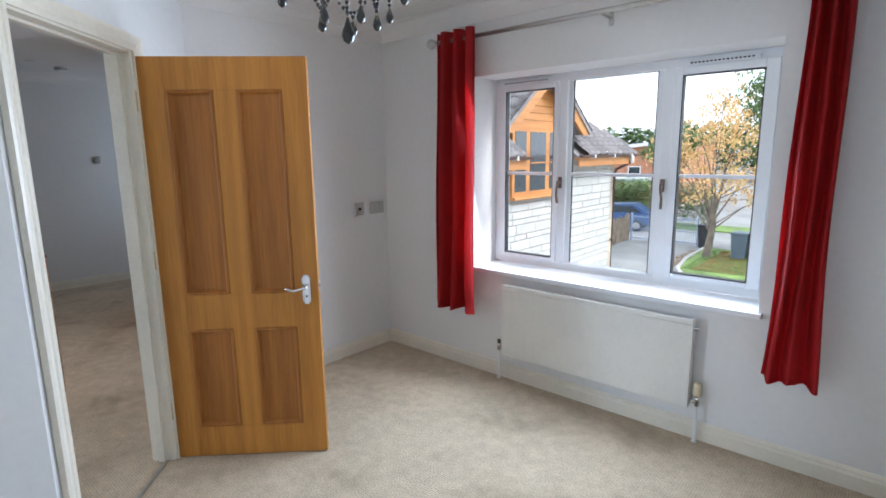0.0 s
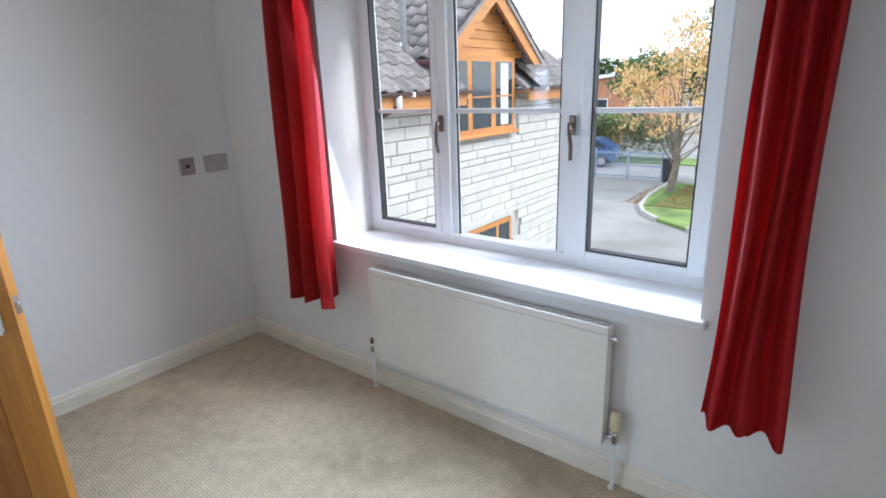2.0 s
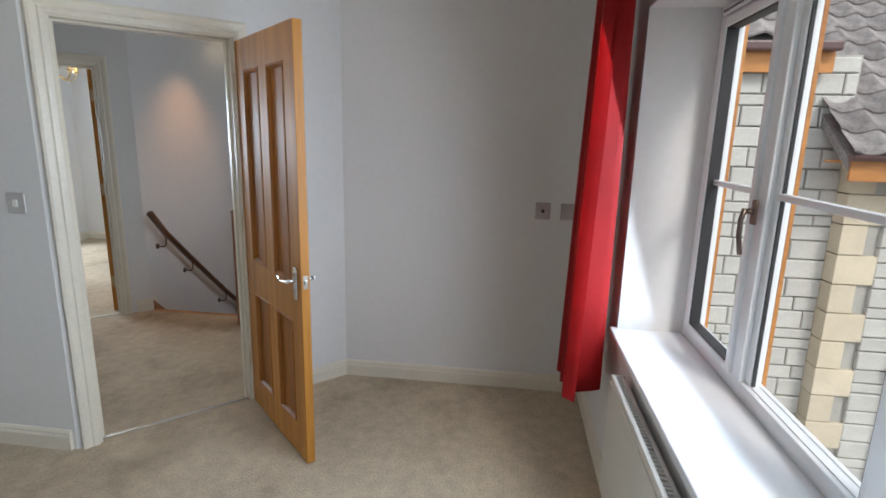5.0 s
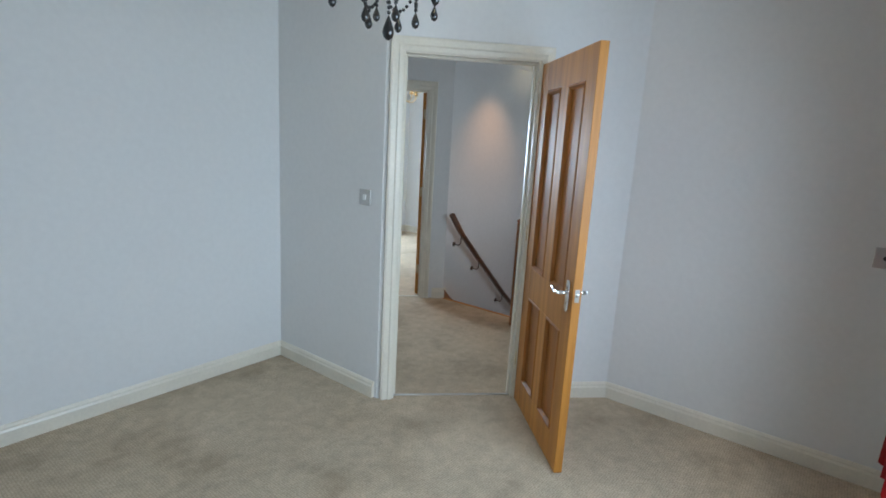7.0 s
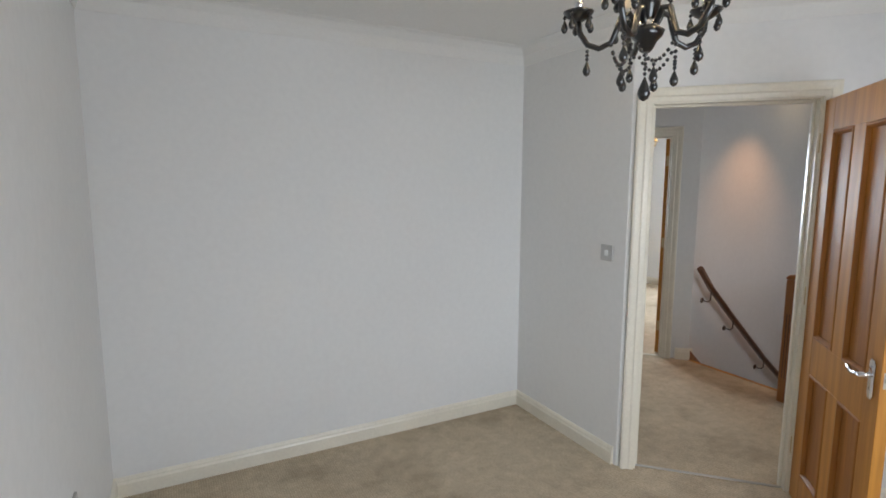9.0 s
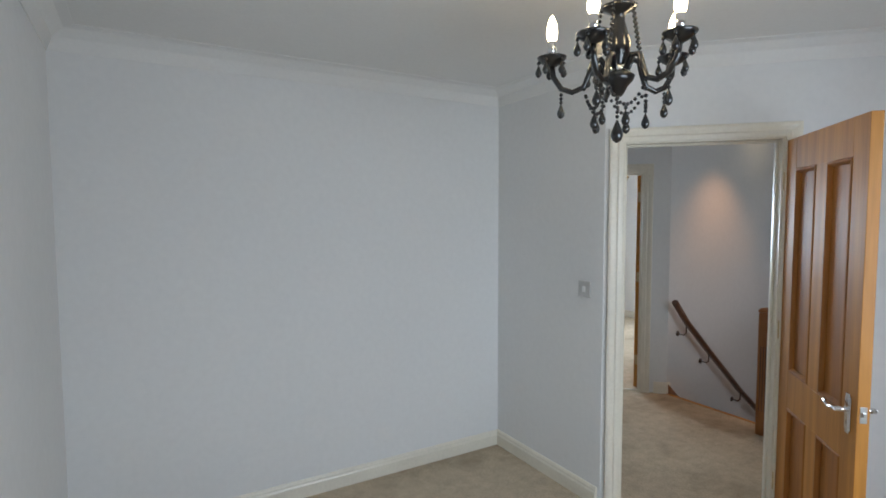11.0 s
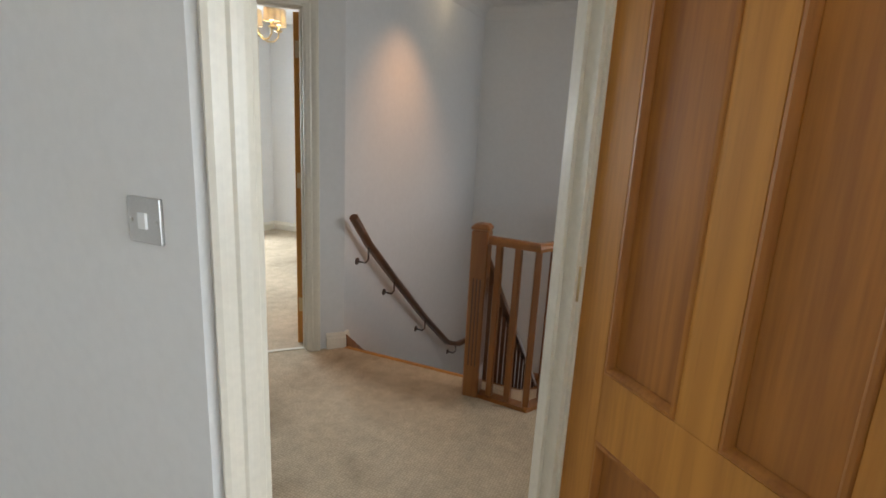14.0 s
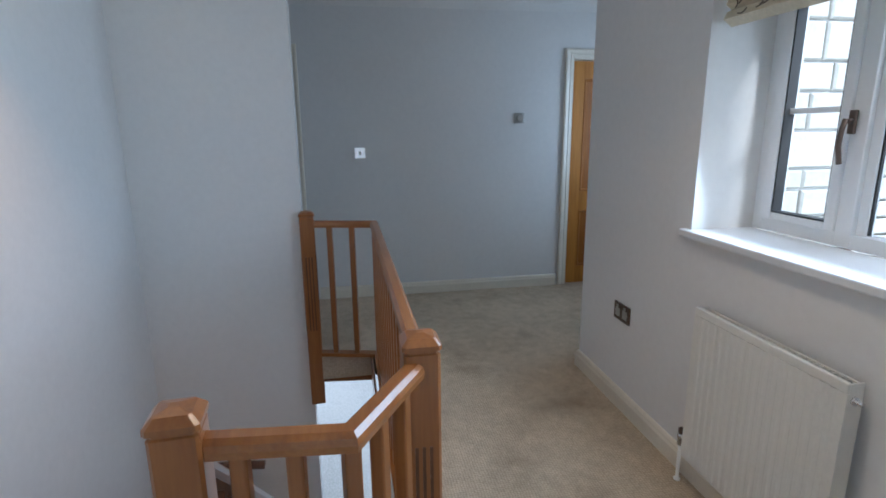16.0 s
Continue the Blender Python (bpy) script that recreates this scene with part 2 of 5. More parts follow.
# ---- mesh builders ----
def bm_box(x0, y0, z0, x1, y1, z1, bevel=0.0, bm=None, m=None):
    own = bmesh.new()
    bmesh.ops.create_cube(own, size=1)
    for v in own.verts:
        v.co = Vector(((x0 + x1) / 2 + v.co.x * (x1 - x0), (y0 + y1) / 2 + v.co.y * (y1 - y0), (z0 + z1) / 2 + v.co.z * (z1 - z0)))
    if bevel:
        bmesh.ops.bevel(own, geom=list(own.edges), offset=bevel, segments=2, affect="EDGES", profile=0.5)
    if m is not None:
        own.transform(m)
    return merge(bm, own)


def merge(bm, own):
    if bm is None:
        return own
    tmp = bpy.data.meshes.new("tmp")
    own.to_mesh(tmp)
    own.free()
    bm.from_mesh(tmp)
    bpy.data.meshes.remove(tmp)
    return bm


def bm_turn(profile, seg=16, bm=None, m=None):
    """A turned shape round z from (radius, height) pairs."""
    own = bmesh.new()
    rings = []
    for r, z in profile:
        rings.append([own.verts.new((max(r, 1e-4) * math.cos(2 * math.pi * i / seg), max(r, 1e-4) * math.sin(2 * math.pi * i / seg), z)) for i in range(seg)])
    for a, b in zip(rings, rings[1:]):
        for i in range(seg):
            own.faces.new((a[i], a[(i + 1) % seg], b[(i + 1) % seg], b[i]))
    own.faces.new(list(reversed(rings[0])))
    own.faces.new(rings[-1])
    bmesh.ops.recalc_face_normals(own, faces=own.faces)
    for f in own.faces:
        f.smooth = len(f.verts) == 4
    if m is not None:
        own.transform(m)
    return merge(bm, own)


def bm_sweep(path, section, bm=None, closed=False, up=Vector((0, 0, 1)), smooth=False):
    """Sweep a closed section of (side, up) pairs along a path of points, with mitred corners."""
    own = bmesh.new()
    pts = [Vector(p) for p in path]
    n = len(pts)
    rings = []
    for i, p in enumerate(pts):
        a = pts[i - 1] if (i > 0 or closed) else None
        c = pts[(i + 1) % n] if (i < n - 1 or closed) else None
        d1 = (p - a).normalized() if a is not None else (c - p).normalized()
        d2 = (c - p).normalized() if c is not None else d1
        t = (d1 + d2).normalized()
        side = t.cross(up)
        side = side.normalized() if side.length > 1e-6 else Vector((1, 0, 0))
        upv = side.cross(t).normalized()
        k = 1 / max(0.35, math.cos(d1.angle(d2) / 2))
        flat = abs(d1.z - d2.z) < 0.05
        rings.append([own.verts.new(p + side * s * (k if flat else 1) + upv * u * (1 if flat else k)) for s, u in section])
    m = len(section)
    for i in range(n if closed else n - 1):
        a, b = rings[i], rings[(i + 1) % n]
        for j in range(m):
            f = own.faces.new((a[j], a[(j + 1) % m], b[(j + 1) % m], b[j]))
            f.smooth = smooth
    if not closed:
        own.faces.new(list(reversed(rings[0])))
        own.faces.new(rings[-1])
    bmesh.ops.recalc_face_normals(own, faces=own.faces)
    return merge(bm, own)


def circle(r, n=10):
    return [(r * math.cos(2 * math.pi * i / n), r * math.sin(2 * math.pi * i / n)) for i in range(n)]


def bm_prism(poly, z0, z1, bm=None, m=None):
    own = bmesh.new()
    a = [own.verts.new((x, y, z0)) for x, y in poly]
    b = [own.verts.new((x, y, z1)) for x, y in poly]
    k = len(poly)
    for i in range(k):
        own.faces.new((a[i], a[(i + 1) % k], b[(i + 1) % k], b[i]))
    own.faces.new(list(reversed(a)))
    own.faces.new(b)
    bmesh.ops.recalc_face_normals(own, faces=own.faces)
    if m is not None:
        own.transform(m)
    return merge(bm, own)


def mesh_of(name, bm, material):
    me = bpy.data.meshes.new(name)
    bm.to_mesh(me)
    bm.free()
    me.materials.append(material)
    return me


def part(name, bm, material, parent=None, label=""):
    o = new(name, mesh_of(name, bm, material))
    if parent is not None:
        o.parent = parent
    if label:
        o["label"] = label
    return o


def thing(name, label, category, m=None, group=""):
    o = new(name)
    o.empty_display_size = 0.1
    if m is not None:
        o.matrix_basis = m
    return tagged(o, label, category, group)


def solid(name, bm, material, label, category, kind="", group=""):
    return tagged(part(name, bm, material), label, category, group, kind)


def structure(name, bm, material, label, category):
    return solid(name, bm, material, label, category, "structure")


# ---- rooms ----
CEIL = 2.46


def run(p0, p1):
    """Pose whose x runs from p0 to p1 along a wall's face; y points out of the room (to the left of the run)."""
    a, b = Vector((*p0, 0)), Vector((*p1, 0))
    return Matrix.Translation(a) @ Matrix.Rotation(math.atan2(b.y - a.y, b.x - a.x), 4, "Z"), (b - a).length


def wall(name, p0, p1, thick, label, holes=(), z0=-0.02, z1=CEIL + 0.02, pre=0.0, post=0.0, material=None):
    """holes: (u0, u1, z0, z1) along the run. The room lies to the right of the run."""
    m, n = run(p0, p1)
    bm = None
    u = -pre
    for h in sorted(holes):
        bm = bm_box(u, 0, z0, h[0], thick, z1, 0, bm)
        if h[2] > z0:
            bm = bm_box(h[0], 0, z0, h[1], thick, h[2], 0, bm)
        if h[3] < z1:
            bm = bm_box(h[0], 0, h[3], h[1], thick, z1, 0, bm)
        u = h[1]
    bm = bm_box(u, 0, z0, n + post, thick, z1, 0, bm)
    bmesh.ops.remove_doubles(bm, verts=bm.verts, dist=1e-5)
    bm.transform(m)
    return structure(name, bm, material or M_WALL, label, "wall")


SKIRT = [(0, 0), (0.018, 0), (0.018, 0.068), (0.013, 0.080), (0.013, 0.088), (0.006, 0.100), (0, 0.102)]


def skirting(points, label="cream painted moulded skirting board along the wall"):
    """Along the foot of walls, the room to the right of the run."""
    bm = bm_sweep([(x, y, 0) for x, y in points], SKIRT)
    return structure("baseboard", bm, M_TRIM, label, "skirting board")


COVE = [(0, 0.0), (0.006, 0.0), (0.03, 0.055), (0.075, 0.088), (0.115, 0.094), (0.115, 0.10), (0, 0.10)]


def coving(points):
    bm = bm_sweep([(x, y, CEIL - 0.098) for x, y in points], COVE, smooth=False)
    return structure("coving", bm, M_CEIL, "white plaster coving between wall and ceiling", "coving")


# bedroom
wall("wall_north", (-0.12, 0), (3.64, 0), 0.36, "white painted bedroom wall with the window in it", [(1.00, 2.755, 0.735, 2.03)])
wall("wall_east", (3.52, 0.0), (3.52, -3.47), 0.12, "plain white painted bedroom wall")
wall("wall_south", (3.64, -3.47), (1.03, -3.47), 0.12, "plain white painted bedroom wall", post=-0.0)
wall("wall_switch", (1.03, -3.55), (1.03, -2.52), 0.10, "short white bedroom wall that carries the light switch")
DOOR_U0, DOOR_U1 = 0.085, 0.845
wall("wall_door", (1.03, -2.52), (0, -1.49), 0.10, "angled white wall with the bedroom doorway", [(DOOR_U0, DOOR_U1 + 0.01, -0.02, 2.0)])
wall("wall_west", (0, -1.49), (0, 0), 0.12, "white painted bedroom wall with two sockets", pre=0.05)

# landing
wall("wall_landing_north", (-2.60, -0.93), (-0.12, -0.93), 0.30, "white landing wall with the small window", [(0.94, 1.94, 1.00, 1.95)])
wall("wall_landing_nook", (-2.60, 0.5), (-2.60, -0.63), 0.30, "white landing wall at the corner")
wall("wall_landing_back", (-4.35, 0.5), (-2.30, 0.5), 0.12, "white landing wall", [(0.4, 1.4, 1.0, 2.0)])
wall("wall_landing_west", (-4.25, -3.6), (-4.25, 0.62), 0.10, "white far landing wall with thermostat and switch", [(0.16, 0.92, -0.02, 2.0), (3.26, 4.02, -0.02, 2.0)])
wall("wall_stair_west", (-3.12, -3.52), (-3.12, -2.56), 0.10, "white wall at the turn of the stairs", z0=-2.75, pre=0.0)
wall("wall_stair_south", (-0.90, -3.52), (-3.22, -3.52), 0.10, "white stairwell wall with the handrail", z0=-2.75)
wall("wall_passage_south", (-3.22, -3.6), (-4.35, -3.6), 0.10, "white passage wall", pre=0.0)
wall("wall_guest_door", (0.05, -4.47), (-0.90, -3.52), 0.10, "angled white wall with the second bedroom doorway", [(0.37, 1.13, -0.02, 2.0)])
wall("wall_landing_south", (0.93, -4.47), (0.05, -4.47), 0.10, "white landing wall")
wall("wall_landing_east", (0.93, -3.55), (0.93, -4.57), 0.10, "white landing wall")

# second bedroom
wall("wall_guest_west", (-3.50, -6.38), (-3.50, -3.62), 0.30, "white second bedroom wall")
wall("wall_guest_bay_return", (-3.10, -6.38), (-3.80, -6.38), 0.30, "white wall beside the bay")
wall("wall_bay_side", (-2.98, -7.15), (-2.98, -6.383), 0.12, "white bay side wall with its narrow window", [(0.06, 0.50, 0.88, 2.05)])
wall("wall_bay", (-1.2, -7.15), (-3.10, -7.15), 0.30, "white bay wall with its window", [(0.1, 1.72, 0.88, 2.05)])
wall("wall_bay_far_side", (-1.2, -6.38), (-1.2, -7.15), 0.12, "white bay side wall")
wall("wall_guest_south", (1.2, -6.38), (-1.2, -6.38), 0.30, "white second bedroom wall")
wall("wall_guest_east", (1.2, -4.57), (1.2, -6.38), 0.12, "white second bedroom wall")

# floors and ceiling
floor_poly = [(-4.35, 0.62), (-2.3, 0.62), (-2.3, -0.65), (-0.12, -0.65), (-0.12, 0.36), (3.64, 0.36), (3.64, -3.55), (1.4, -3.55), (1.4, -7.4), (-3.8, -7.4), (-3.8, -3.56), (-4.35, -3.56)]
up_poly = [(-4.35, 0.62), (-3.8, -7.4), (1.4, -7.4), (3.64, -3.55), (3.64, 0.36)]
slabs = [(-4.40, -2.12, 3.64, 0.62), (-4.40, -3.52, -3.15, -2.56), (-4.40, -2.56, -3.04, -2.12), (-0.90, -3.56, 3.64, -2.12), (-4.40, -7.5, 3.64, -3.56)]
bm = None
for x0, y0, x1, y1 in slabs:
    if y1 == 0.62:
        bm = bm_box(-0.12, y0, -0.16, x1, 0.3, 0, 0, bm)
        bm = bm_box(-2.5, y0, -0.16, -0.12, -0.7, 0, 0, bm)
        bm = bm_box(x0, y0, -0.16, -2.5, 0.60, 0, 0, bm)
    else:
        bm = bm_box(x0, y0, -0.16, x1, y1, 0, 0, bm)
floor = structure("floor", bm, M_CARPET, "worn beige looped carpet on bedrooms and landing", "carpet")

bm = None
for x0, y0, x1, y1 in ((-0.12, -3.56, 3.64, 0.36), (-4.35, -3.56, -0.12, -0.63), (-4.35, -0.63, -2.3, 0.62), (-3.8, -7.45, 1.4, -3.56)):
    bm = bm_box(x0, y0, CEIL, x1, y1, CEIL + 0.1, 0, bm)
structure("ceiling", bm, M_CEIL, "plain white plaster ceiling", "ceiling")

skirting([(0.365, -1.855), (0, -1.49), (0, 0), (3.52, 0), (3.52, -3.47), (1.03, -3.47), (1.03, -2.54)][::1])
skirting([(-0.82, -3.60), (-0.90, -3.52), (-0.94, -3.52)])
skirting([(-4.25, -2.55), (-4.25, -0.42)])
skirting([(-2.60, 0.5), (-2.60, -0.93), (-0.12, -0.93), (-0.12, -1.37)])
skirting([(-3.22, -3.5), (-3.22, -2.56), (-3.12, -2.56)])
skirting([(-2.98, -7.15), (-2.98, -6.38), (-3.50, -6.38), (-3.50, -3.7)])
skirting([(-1.2, -7.15), (-2.98, -7.15)])
coving([(3.52, -3.47), (1.03, -3.47), (1.03, -2.52), (0, -1.49), (0, 0), (3.52, 0), (3.52, -3.47)])
coving([(0.05, -4.47), (-0.90, -3.52), (-3.12, -3.52), (-3.12, -2.56)])
coving([(-4.25, -3.5), (-4.25, 0.5)])
bm = bm_prism([(-0.89, -2.11), (-0.89, -2.38), (-1.10, -2.11)], -0.16, -0.001)
structure("floor_corner", bm, M_CARPET, "beige carpet at the angled edge of the stairwell", "carpet")


# ---- windows ----
def window(name, label, m, x0, x1, z0, z1, lights, depth=0.07, sill=None, bar=None, handles=(), vents=()):
    """lights: (pane x0, x1, z0, z1, opening?). Local y = 0 is the inner face of the frame, +y outside."""
    w = new(name)
    w.matrix_basis = m
    tagged(w, label, "window", kind="structure")
    ls = sorted(lights)
    bm = None
    edges = [x0] + [(a[1] + b[0]) / 2 for a, b in zip(ls, ls[1:])] + [x1]
    for i, e in enumerate(edges):
        a = e if i == 0 else e - 0.03 if i < len(edges) - 1 else e - 0.05
        b = e + 0.05 if i == 0 else e + 0.03 if i < len(edges) - 1 else e
        bm = bm_box(a, 0, z0, b, depth, z1, 0.004, bm)
    for a, b in zip(edges, edges[1:]):
        bm = bm_box(a + 0.02, 0.002, z0, b - 0.02, depth - 0.002, z0 + 0.05, 0.003, bm)
        bm = bm_box(a + 0.02, 0.002, z1 - 0.05, b - 0.02, depth - 0.002, z1, 0.003, bm)
    part("window_frame", bm, M_UPVC, w)
    bm = None
    for e in (x0 + 0.002, x1 - 0.047):
        bm = bm_box(e, depth, z0, e + 0.045, depth + 0.012, z1, 0, bm)
    for e in edges[1:-1]:
        bm = bm_box(e - 0.03, depth, z0, e + 0.03, depth + 0.012, z1, 0, bm)
    part("outer_trim", bm, M_CLAD, w, "orange wood-look outer trim")
    for px0, px1, pz0, pz1, opens in ls:
        i = ls.index((px0, px1, pz0, pz1, opens))
        a, b = edges[i] + 0.028 + (0.02 if i == 0 else 0), edges[i + 1] - 0.028 - (0.02 if i == len(ls) - 1 else 0)
        c, d = z0 + 0.048, z1 - 0.048
        y0 = -0.012 if opens else 0.018
        bm = bm_box(a, y0, c, px0, 0.05, d, 0.005)
        bm = bm_box(px1, y0, c, b, 0.05, d, 0.005, bm)
        bm = bm_box(px0, y0 + 0.001, c, px1, 0.05, pz0, 0.005, bm)
        bm = bm_box(px0, y0 + 0.001, pz1, px1, 0.05, d, 0.005, bm)
        s = part("sash", bm, M_UPVC, w)
        g = 0.006
        bm = bm_box(px0 - 0.001, y0 + 0.006, pz0, px0 + g, 0.034, pz1)
        bm = bm_box(px1 - g, y0 + 0.006, pz0, px1 + 0.001, 0.034, pz1, 0, bm)
        bm = bm_box(px0 + g, y0 + 0.006, pz0 - 0.001, px1 - g, 0.034, pz0 + g, 0, bm)
        bm = bm_box(px0 + g, y0 + 0.006, pz1 - g, px1 - g, 0.034, pz1 + 0.001, 0, bm)
        part("gasket", bm, M_GASKET, s)
        p = part("pane", bm_box(px0, 0.026, pz0, px1, 0.030, pz1), M_GLASS, s)
        p.visible_shadow = False
        if bar:
            part("glazing_bar", bm_box(px0, 0.014, bar - 0.010, px1, 0.040, bar + 0.010, 0.003), M_UPVC, s)
    for hx, hz, flip in handles:
        bm = bm_box(hx - 0.013, -0.022, hz - 0.03, hx + 0.013, -0.011, hz + 0.045, 0.004)
        bm = bm_turn([(0.009, 0), (0.009, 0.02)], 10, bm, Matrix.Translation((hx, -0.02, hz + 0.01)) @ Matrix.Rotation(radians(90), 4, "X"))
        bm = bm_sweep([(hx, -0.044, hz + 0.018), (hx + 0.004 * flip, -0.05, hz - 0.02), (hx + 0.010 * flip, -0.046, hz - 0.07), (hx + 0.006 * flip, -0.038, hz - 0.125)], circle(0.008, 8), bm, up=Vector((1, 0, 0)), smooth=True)
        part("window_handle", bm, M_DARKMETAL, w, "dark metal casement handle")
    for vx0, vx1, vz in vents:
        bm = bm_box(vx0, -0.024, vz, vx1, -0.0125, vz + 0.022, 0.003)
        v = part("trickle_vent", bm, M_UPVC, w)
        bm = None
        for k in range(16):
            x = vx0 + 0.02 + (vx1 - vx0 - 0.04) * k / 16
            bm = bm_box(x, -0.0255, vz + 0.007, x + (vx1 - vx0 - 0.04) / 16 * 0.6, -0.0245, vz + 0.015, 0, bm)
        part("vent_slots", bm, M_GASKET, v)
    if sill:
        sx0, sx1, sy0, sz = sill
        part("window_sill", bm_box(sx0, sy0, sz - 0.03, sx1, 0.0, sz, 0.006), M_UPVC, w, "white plastic window sill")
    return w


window("window_1", "white three-light casement window, orange wood outside", pose(0, 0.262, 0), 0.88, 2.635, 0.752, 2.03,
       [(0.965, 1.345, 0.825, 1.945, True), (1.465, 1.99, 0.775, 2.0, False), (2.13, 2.525, 0.83, 1.94, True)],
       sill=(0.86, 2.655, -0.292, 0.752), bar=1.392, handles=[(1.405, 1.33, -1), (2.058, 1.33, 1)], vents=[(0.95, 1.33, 1.985), (2.15, 2.50, 1.985)])
window("window_2", "small white landing casement window", pose(0, -0.66, 0), -1.66, -0.66, 1.02, 1.95,
       [(-1.565, -1.33, 1.095, 1.87, True), (-1.20, -0.75, 1.05, 1.89, False)], sill=(-1.70, -0.62, -0.30, 1.02), bar=1.47, handles=[(-1.275, 1.42, -1)])
window("window_3", "white bay window overlooking dark conifers", pose(-1.3, -7.26, 0, 0, 0, 180), 0.0, 1.62, 0.90, 2.05,
       [(0.10, 0.50, 0.99, 1.96, True), (0.62, 1.02, 0.99, 1.96, False), (1.13, 1.53, 0.99, 1.96, True)], sill=(-0.02, 1.66, -0.14, 0.90), bar=1.5, handles=[(1.08, 1.45, 1)])
window("window_4", "narrow white bay side window", pose(-3.02, -7.09, 0, 0, 0, 90), 0.0, 0.44, 0.90, 2.05,
       [(0.07, 0.37, 0.99, 1.96, False)], sill=(-0.04, 0.72, -0.07, 0.90), bar=1.5)


# ---- doors ----
def door_frame(name, p0, p1, u0, u1, thick, label, both=True, h=1.995):
    """Lining and architraves of a doorway in the wall run p0 to p1."""
    m, _ = run(p0, p1)
    d = new(name)
    d.matrix_basis = m
    tagged(d, label, "door frame", kind="structure")
    bm = bm_box(u0 - 0.002, -0.004, 0, u0 + 0.020, thick + 0.004, h + 0.02, 0.002)
    bm = bm_box(u1 - 0.020, -0.004, 0, u1 + 0.002, thick + 0.004, h + 0.02, 0.002, bm)
    bm = bm_box(u0 + 0.020, -0.004, h - 0.002, u1 - 0.020, thick + 0.004, h + 0.020, 0.002, bm)
    bm = bm_box(u0 + 0.020, 0.045, 0, u0 + 0.032, 0.075, h - 0.002, 0.002, bm)
    bm = bm_box(u1 - 0.032, 0.045, 0, u1 - 0.020, 0.075, h - 0.002, 0.002, bm)
    bm = bm_box(u0 + 0.032, 0.045, h - 0.014, u1 - 0.032, 0.075, h - 0.002, 0.002, bm)
    part("door_lining", bm, M_TRIM, d)
    sec = [(0, 0), (0, 0.012), (0.012, 0.014), (0.022, 0.017), (0.030, 0.013), (0.045, 0.019), (0.056, 0.022), (0.068, 0.020), (0.072, 0.006), (0.072, 0)]
    for face in ((0, thick) if both else (0,)):
        sgn = -1 if face == 0 else 1
        own = bmesh.new()
        a, b, t = u0 + 0.008, u1 - 0.008, h + 0.008
        rings = []
        for (x, z, dx, dz) in ((a, 0, -1, 0), (a, t, -1, 1), (b, t, 1, 1), (b, 0, 1, 0)):
            rings.append([own.verts.new((x + dx * s, face + sgn * (o + 0.004), z + dz * s)) for s, o in sec])
        for r, q in zip(rings, rings[1:]):
            for j in range(len(sec)):
                own.faces.new((r[j], r[(j + 1) % len(sec)], q[(j + 1) % len(sec)], q[j]))
        own.faces.new(rings[0])
        own.faces.new(rings[-1])
        bmesh.ops.recalc_face_normals(own, faces=own.faces)
        part("architrave", own, M_TRIM, d)
    return d


def lever_set(parent, x, face, sgn, toward):
    """Chrome lever on a shaped plate; face: y of the leaf's face; sgn: the way out of it."""
    bm = bm_box(x - 0.021, min(face, face + sgn * 0.007), 0.815, x + 0.021, max(face, face + sgn * 0.007), 0.945, 0.004)
    bm = bm_box(x - 0.014, min(face, face + sgn * 0.008), 0.805, x + 0.014, max(face, face + sgn * 0.008), 0.956, 0.004, bm)
    h = part("handle_plate", bm, M_CHROME, parent, "chrome shaped lever plate")
    y1 = face + sgn * 0.045
    bm = bm_turn([(0.011, 0), (0.009, 0.045)], 12, None, Matrix.Translation((x, face, 0.895)) @ Matrix.Rotation(radians(90 if sgn < 0 else -90), 4, "X"))
    bm = bm_sweep([(x, y1, 0.895), (x + toward * 0.025, y1, 0.892), (x + toward * 0.05, y1, 0.884), (x + toward * 0.072, y1, 0.887), (x + toward * 0.092, y1, 0.899)], circle(0.0075, 8), bm, smooth=True)
    part("lever", bm, M_CHROME, h)
    bm = bm_box(x - 0.004, face + sgn * 0.007 - 0.001, 0.838, x + 0.004, face + sgn * 0.007 + 0.001, 0.852)
    part("keyhole", bm, M_GASKET, h)


